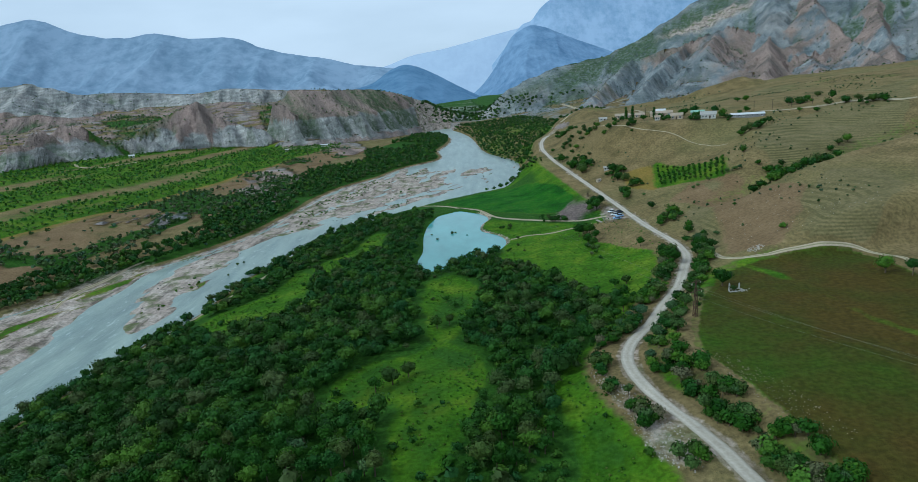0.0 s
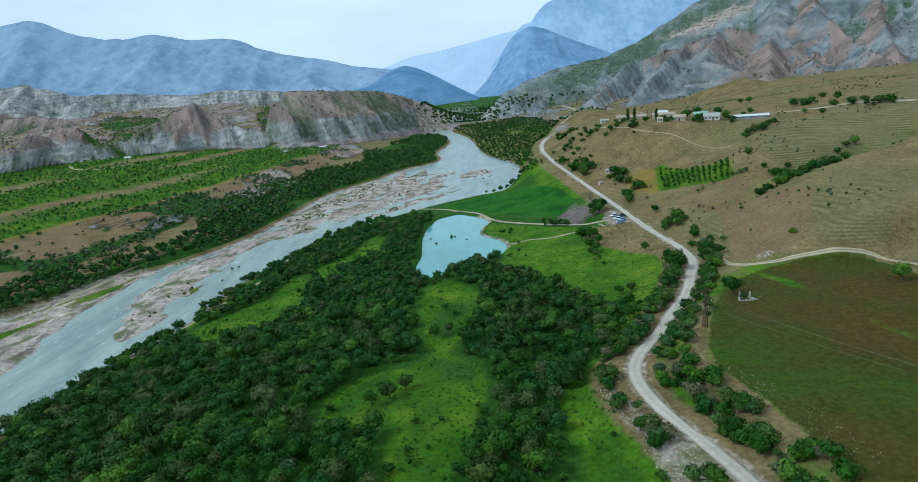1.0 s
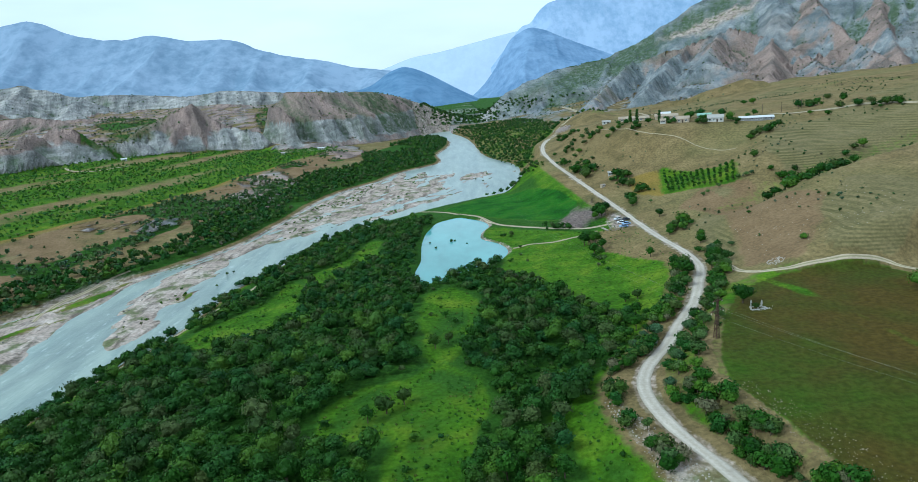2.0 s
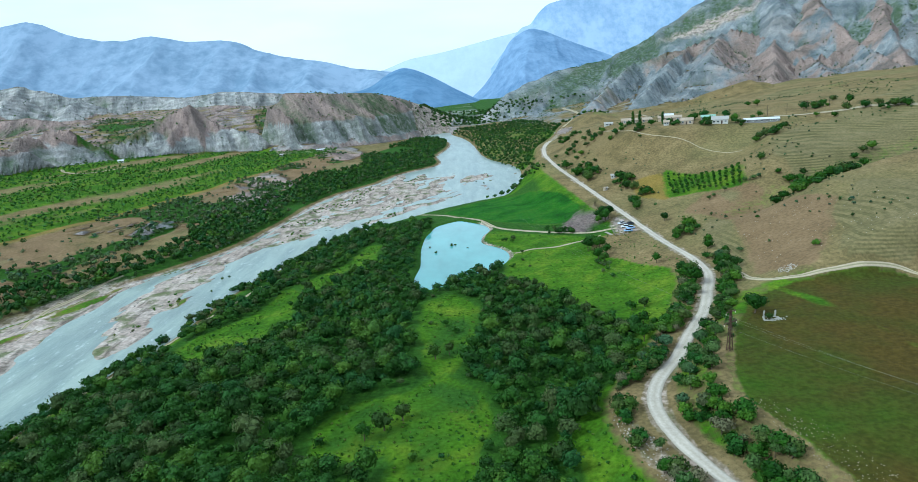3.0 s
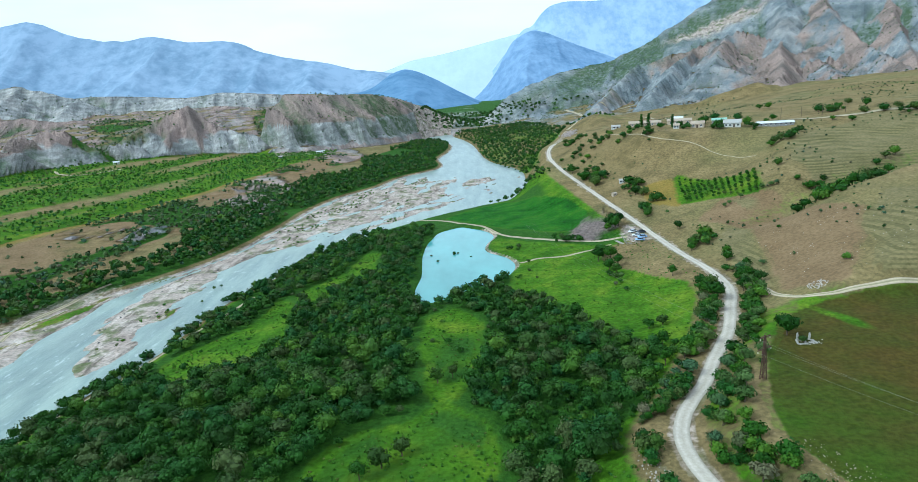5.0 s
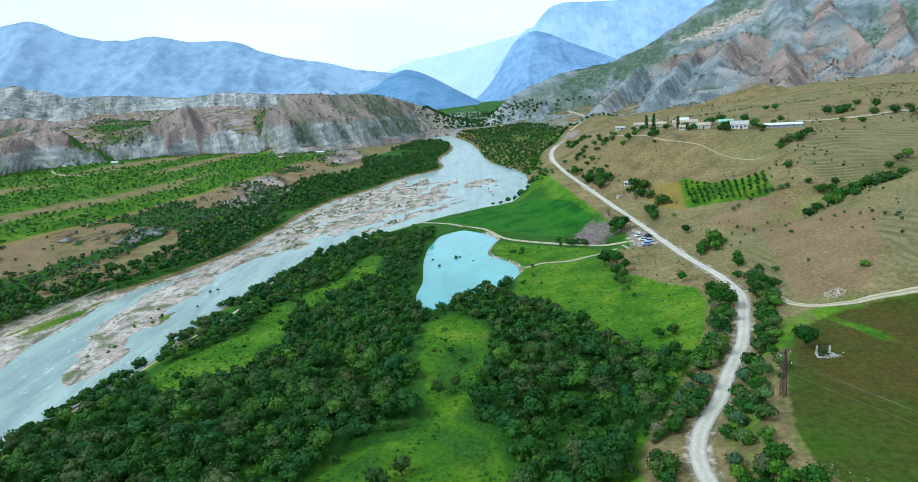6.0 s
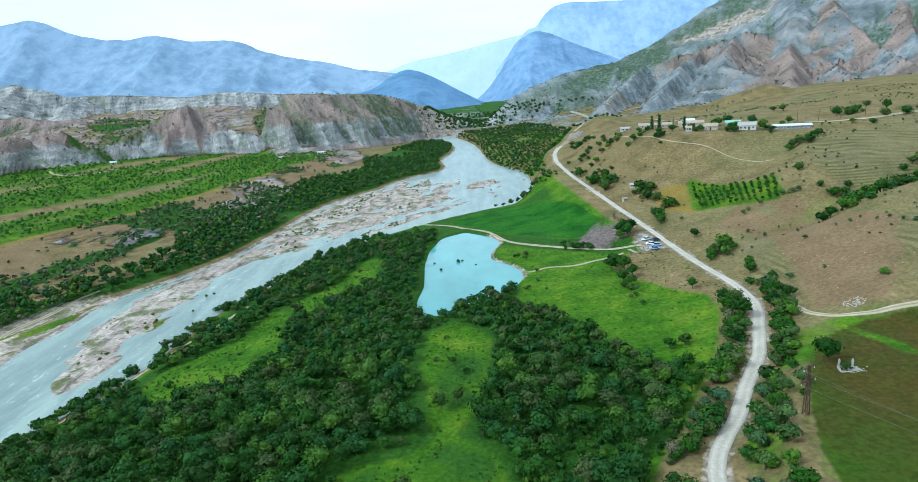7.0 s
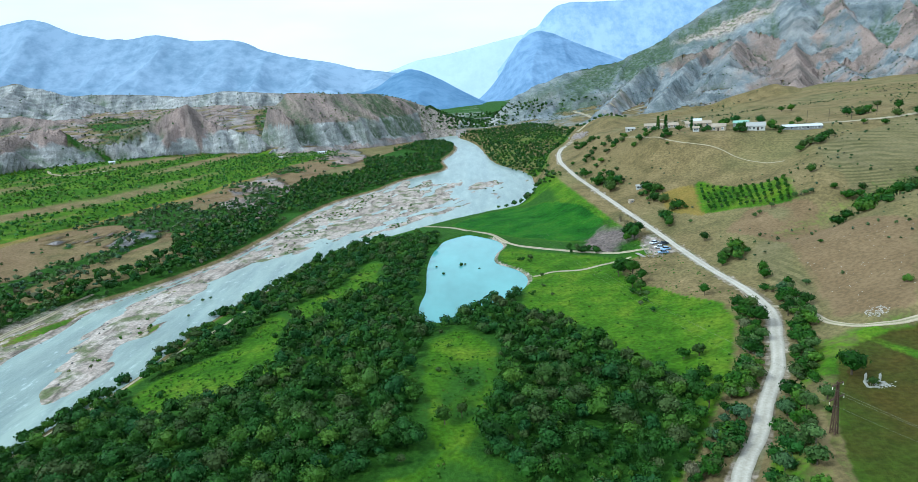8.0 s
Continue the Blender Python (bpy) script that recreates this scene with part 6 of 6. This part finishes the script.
for x0, y0, x1, y1, h_ in ((-2.2, 1.6, 2.3, 1.6, 0.9), (-2.6, 1.4, -3.2, -2.2, 0.7), (2.5, 1.4, 3.6, -2.4, 0.8), (-3.0, -2.3, 0.2, -2.6, 0.45)):
    bm = bmesh.new()
    steps = 8
    for k in range(steps):
        u_ = (k + 0.5) / steps
        box(bm, mix(x0, x1, u_), mix(y0, y1, u_), 0, abs(x1 - x0) / steps + 0.45, abs(y1 - y0) / steps + 0.35, h_ * rq.uniform(0.5, 1.15))
    part("wall", bm, WHITE_STONE, ruin, "crumbled white stone wall")
tagged(ruin, "roofless ruin of white stone with two standing pillars", "ruin")
plant(BUSHES[0], 80.8, 172, 0.85, 20, label="green bush growing inside the ruin")
stones("rubble", [(82.4 + rq.normal(0, 1.1), 171.6 + rq.normal(0, 0.6)) for _ in range(90)], rq.uniform(0.06, 0.2, 90), WHITE_STONE, "white rubble round the ruined walls", 3)
ring = [(102.7 + 2.4 * math.cos(a) + rq.normal(0, 0.2), 203.8 + 2.2 * math.sin(a) + rq.normal(0, 0.2)) for a in np.linspace(0, 6.2, 42)] + [(102.7 + rq.normal(0, 1.2), 203.8 + rq.normal(0, 1.2)) for _ in range(40)]
stones("stone_ring", ring, rq.uniform(0.12, 0.30, len(ring)), PALE_STONE, "ring of pale stones on the bare slope", 4)


def strewn(outline, count, seed, least, most):
    rr = np.random.RandomState(seed)
    o = np.array(outline)
    got = []
    while len(got) < count:
        x, y = rr.uniform(o[:, 0].min(), o[:, 0].max()), rr.uniform(o[:, 1].min(), o[:, 1].max())
        if inside(np.array([x]), np.array([y]), outline)[0]:
            got.append((x, y))
    return got, rr.uniform(least, most, count)


stones("roadside_stones", *strewn(SHOULDER, 420, 5, 0.07, 0.26), PALE_STONE, "pale stones tipped down the road shoulder", 5)
stones("field_stones", *strewn([(60, 96), (70, 96), (66, 120), (61, 134), (56, 132), (58, 116)], 260, 6, 0.06, 0.16), TAN_STONE, "stones cleared to the edge of the field", 6)
stones("hill_stones", *strewn([(100, 205), (150, 205), (165, 250), (110, 262)], 160, 7, 0.07, 0.2), PALE_STONE, "scattered stones on the dry hillside", 7)
stones("quarry_heap", [(111 + rq.normal(0, 3.5), 622 + rq.normal(0, 5)) for _ in range(160)], rq.uniform(0.3, 1.3, 160), PINK_STONE, "heap of broken pinkish rock beside the road bend", 8)
boulders = []
while len(boulders) < 300:
    y = rq.uniform(225, 620)
    x = rq.uniform(float(river_left(y)) + 2, float(river_right(y)) - 2)
    if abs(height(x, y) - float(river_level(y))) < 0.35:
        boulders.append((x, y))
stones("river_boulders", boulders, rq.uniform(0.15, 0.5, len(boulders)), DARK_STONE, "dark wet boulders along the river's bars", 9)


# ---- parked cars, gate and fence ----
def car(x, y, turn, paint, label):
    ob = new("car")
    ob.matrix_world = pose(x, y, height(x, y) + 0.06, 0, 0, turn)
    bm = bmesh.new()
    box(bm, 0, 0, 0.32, 4.3, 1.72, 0.62)
    bmesh.ops.bevel(bm, geom=bm.edges[:], offset=0.16, segments=2, affect="EDGES")
    part("body", bm, paint, ob, "", True)
    bm = bmesh.new()
    made = box(bm, -0.15, 0, 0.9, 2.5, 1.52, 0.56)
    for v_ in made:
        if v_.co.z > 1.2:
            v_.co.x, v_.co.y = -0.15 + (v_.co.x + 0.15) * 0.66, v_.co.y * 0.84
    part("window", bm, DARK_GLASS, ob, "dark glass cabin windows")
    bm = bmesh.new()
    box(bm, -0.15, 0, 1.44, 1.66, 1.26, 0.06)
    part("roof", bm, paint, ob)
    for sx in (-1.32, 1.32):
        for sy in (-0.82, 0.82):
            bm = bmesh.new()
            rod(bm, (sx, sy - 0.11, 0.31), (sx, sy + 0.11, 0.31), 0.32, 0.32, 14)
            wheel = part("wheel", bm, RUBBER, ob, "black rubber tyre")
            bm = bmesh.new()
            rod(bm, (sx, sy - 0.125, 0.31), (sx, sy + 0.125, 0.31), 0.18, 0.18, 10)
            part("rim", bm, STEEL, wheel, "grey steel rim")
    for sx, mat_, what in ((2.12, LAMP_GLASS, "headlight"), (-2.12, RED_GLASS, "tail_light")):
        for sy in (-0.6, 0.6):
            bm = bmesh.new()
            box(bm, sx, sy, 0.62, 0.1, 0.32, 0.16)
            part(what, bm, mat_, ob)
    return tagged(ob, label, "car", "cars parked beside the road")


car(81.6, 315.5, 205, CAR_WHITE, "white car parked on gravel beside the road")
car(84.6, 312.4, 190, CAR_DARK, "dark grey car parked on gravel beside the road")
car(81.3, 307.5, 160, CAR_WHITE, "white car parked across the gravel lay-by")
car(82.6, 304.0, 175, CAR_BLUE, "pale blue car parked on gravel beside the road")
car(80.2, 299.5, 170, CAR_BLUE, "blue car parked at the end of the lay-by")


def fence(x0, y0, x1, y1, count, label):
    ob = new("fence")
    for k in range(count):
        u_ = k / (count - 1)
        x, y = mix(x0, x1, u_), mix(y0, y1, u_)
        bm = bmesh.new()
        box(bm, x, y, height(x, y) - 0.3, 0.14, 0.14, 1.7)
        part("post", bm, GREY_WOOD, ob)
        if k < count - 1:
            xb, yb = mix(x0, x1, (k + 1) / (count - 1)), mix(y0, y1, (k + 1) / (count - 1))
            for h_ in (0.5, 1.1):
                bm = bmesh.new()
                rod(bm, (x, y, height(x, y) + h_), (xb, yb, height(xb, yb) + h_), 0.07, 0.07, 5)
                part("rail", bm, GREY_WOOD, ob)
    return tagged(ob, label, "fence")


fence(75.4, 312, 73.6, 297, 8, "grey wooden rail fence beside the lay-by")
fence(73.6, 297, 78.5, 295, 4, "short grey wooden rail fence at the meadow gate")
plank = new("footbridge")
plank.matrix_world = pose(72.2, 304, height(72.2, 304) + 0.15, 0, 0, 100)
for k in range(8):
    bm = bmesh.new()
    box(bm, -3.2 + 0.9 * k, 0, 0, 0.84, 1.5, 0.12)
    part("plank", bm, GREY_WOOD, plank)
tagged(plank, "weathered plank footbridge near the parked cars", "footbridge")

# a box-like sheet cabinet at the roadside
cabinet = new("roadside_cabinet")
cabinet.matrix_world = pose(50.6, 165.6, height(50.6, 165.6) - 0.05, 0, 0, 35)
bm = bmesh.new()
box(bm, 0, 0, 0, 0.8, 1.4, 1.0)
bmesh.ops.bevel(bm, geom=bm.edges[:], offset=0.06, segments=2, affect="EDGES")
part("body", bm, STEEL, cabinet)
bm = bmesh.new()
box(bm, 0, 0, 1.0, 0.9, 1.5, 0.08)
part("lid", bm, PALE_ROOF, cabinet, "pale sheet lid")
tagged(cabinet, "grey-green sheet-metal box at the road's edge", "cabinet")

# snags standing in the pond
for n, (x, y, k) in enumerate(((-14.6, 324.4, 1.0), (-11.2, 312.2, 1.2), (-3.4, 325, 1.5), (4.6, 318.2, 0.8), (-1.6, 326, 1.1))):
    ob = plant(BUSHES[n % 4], x, y, 0.42 * k, 50 * n, "snags in the pond", "drowned bush standing in the pond")
    ob.location.z = -0.35

retire(TREES + WILLOWS + BUSHES + [POPLAR, ORCHARD_TREE])
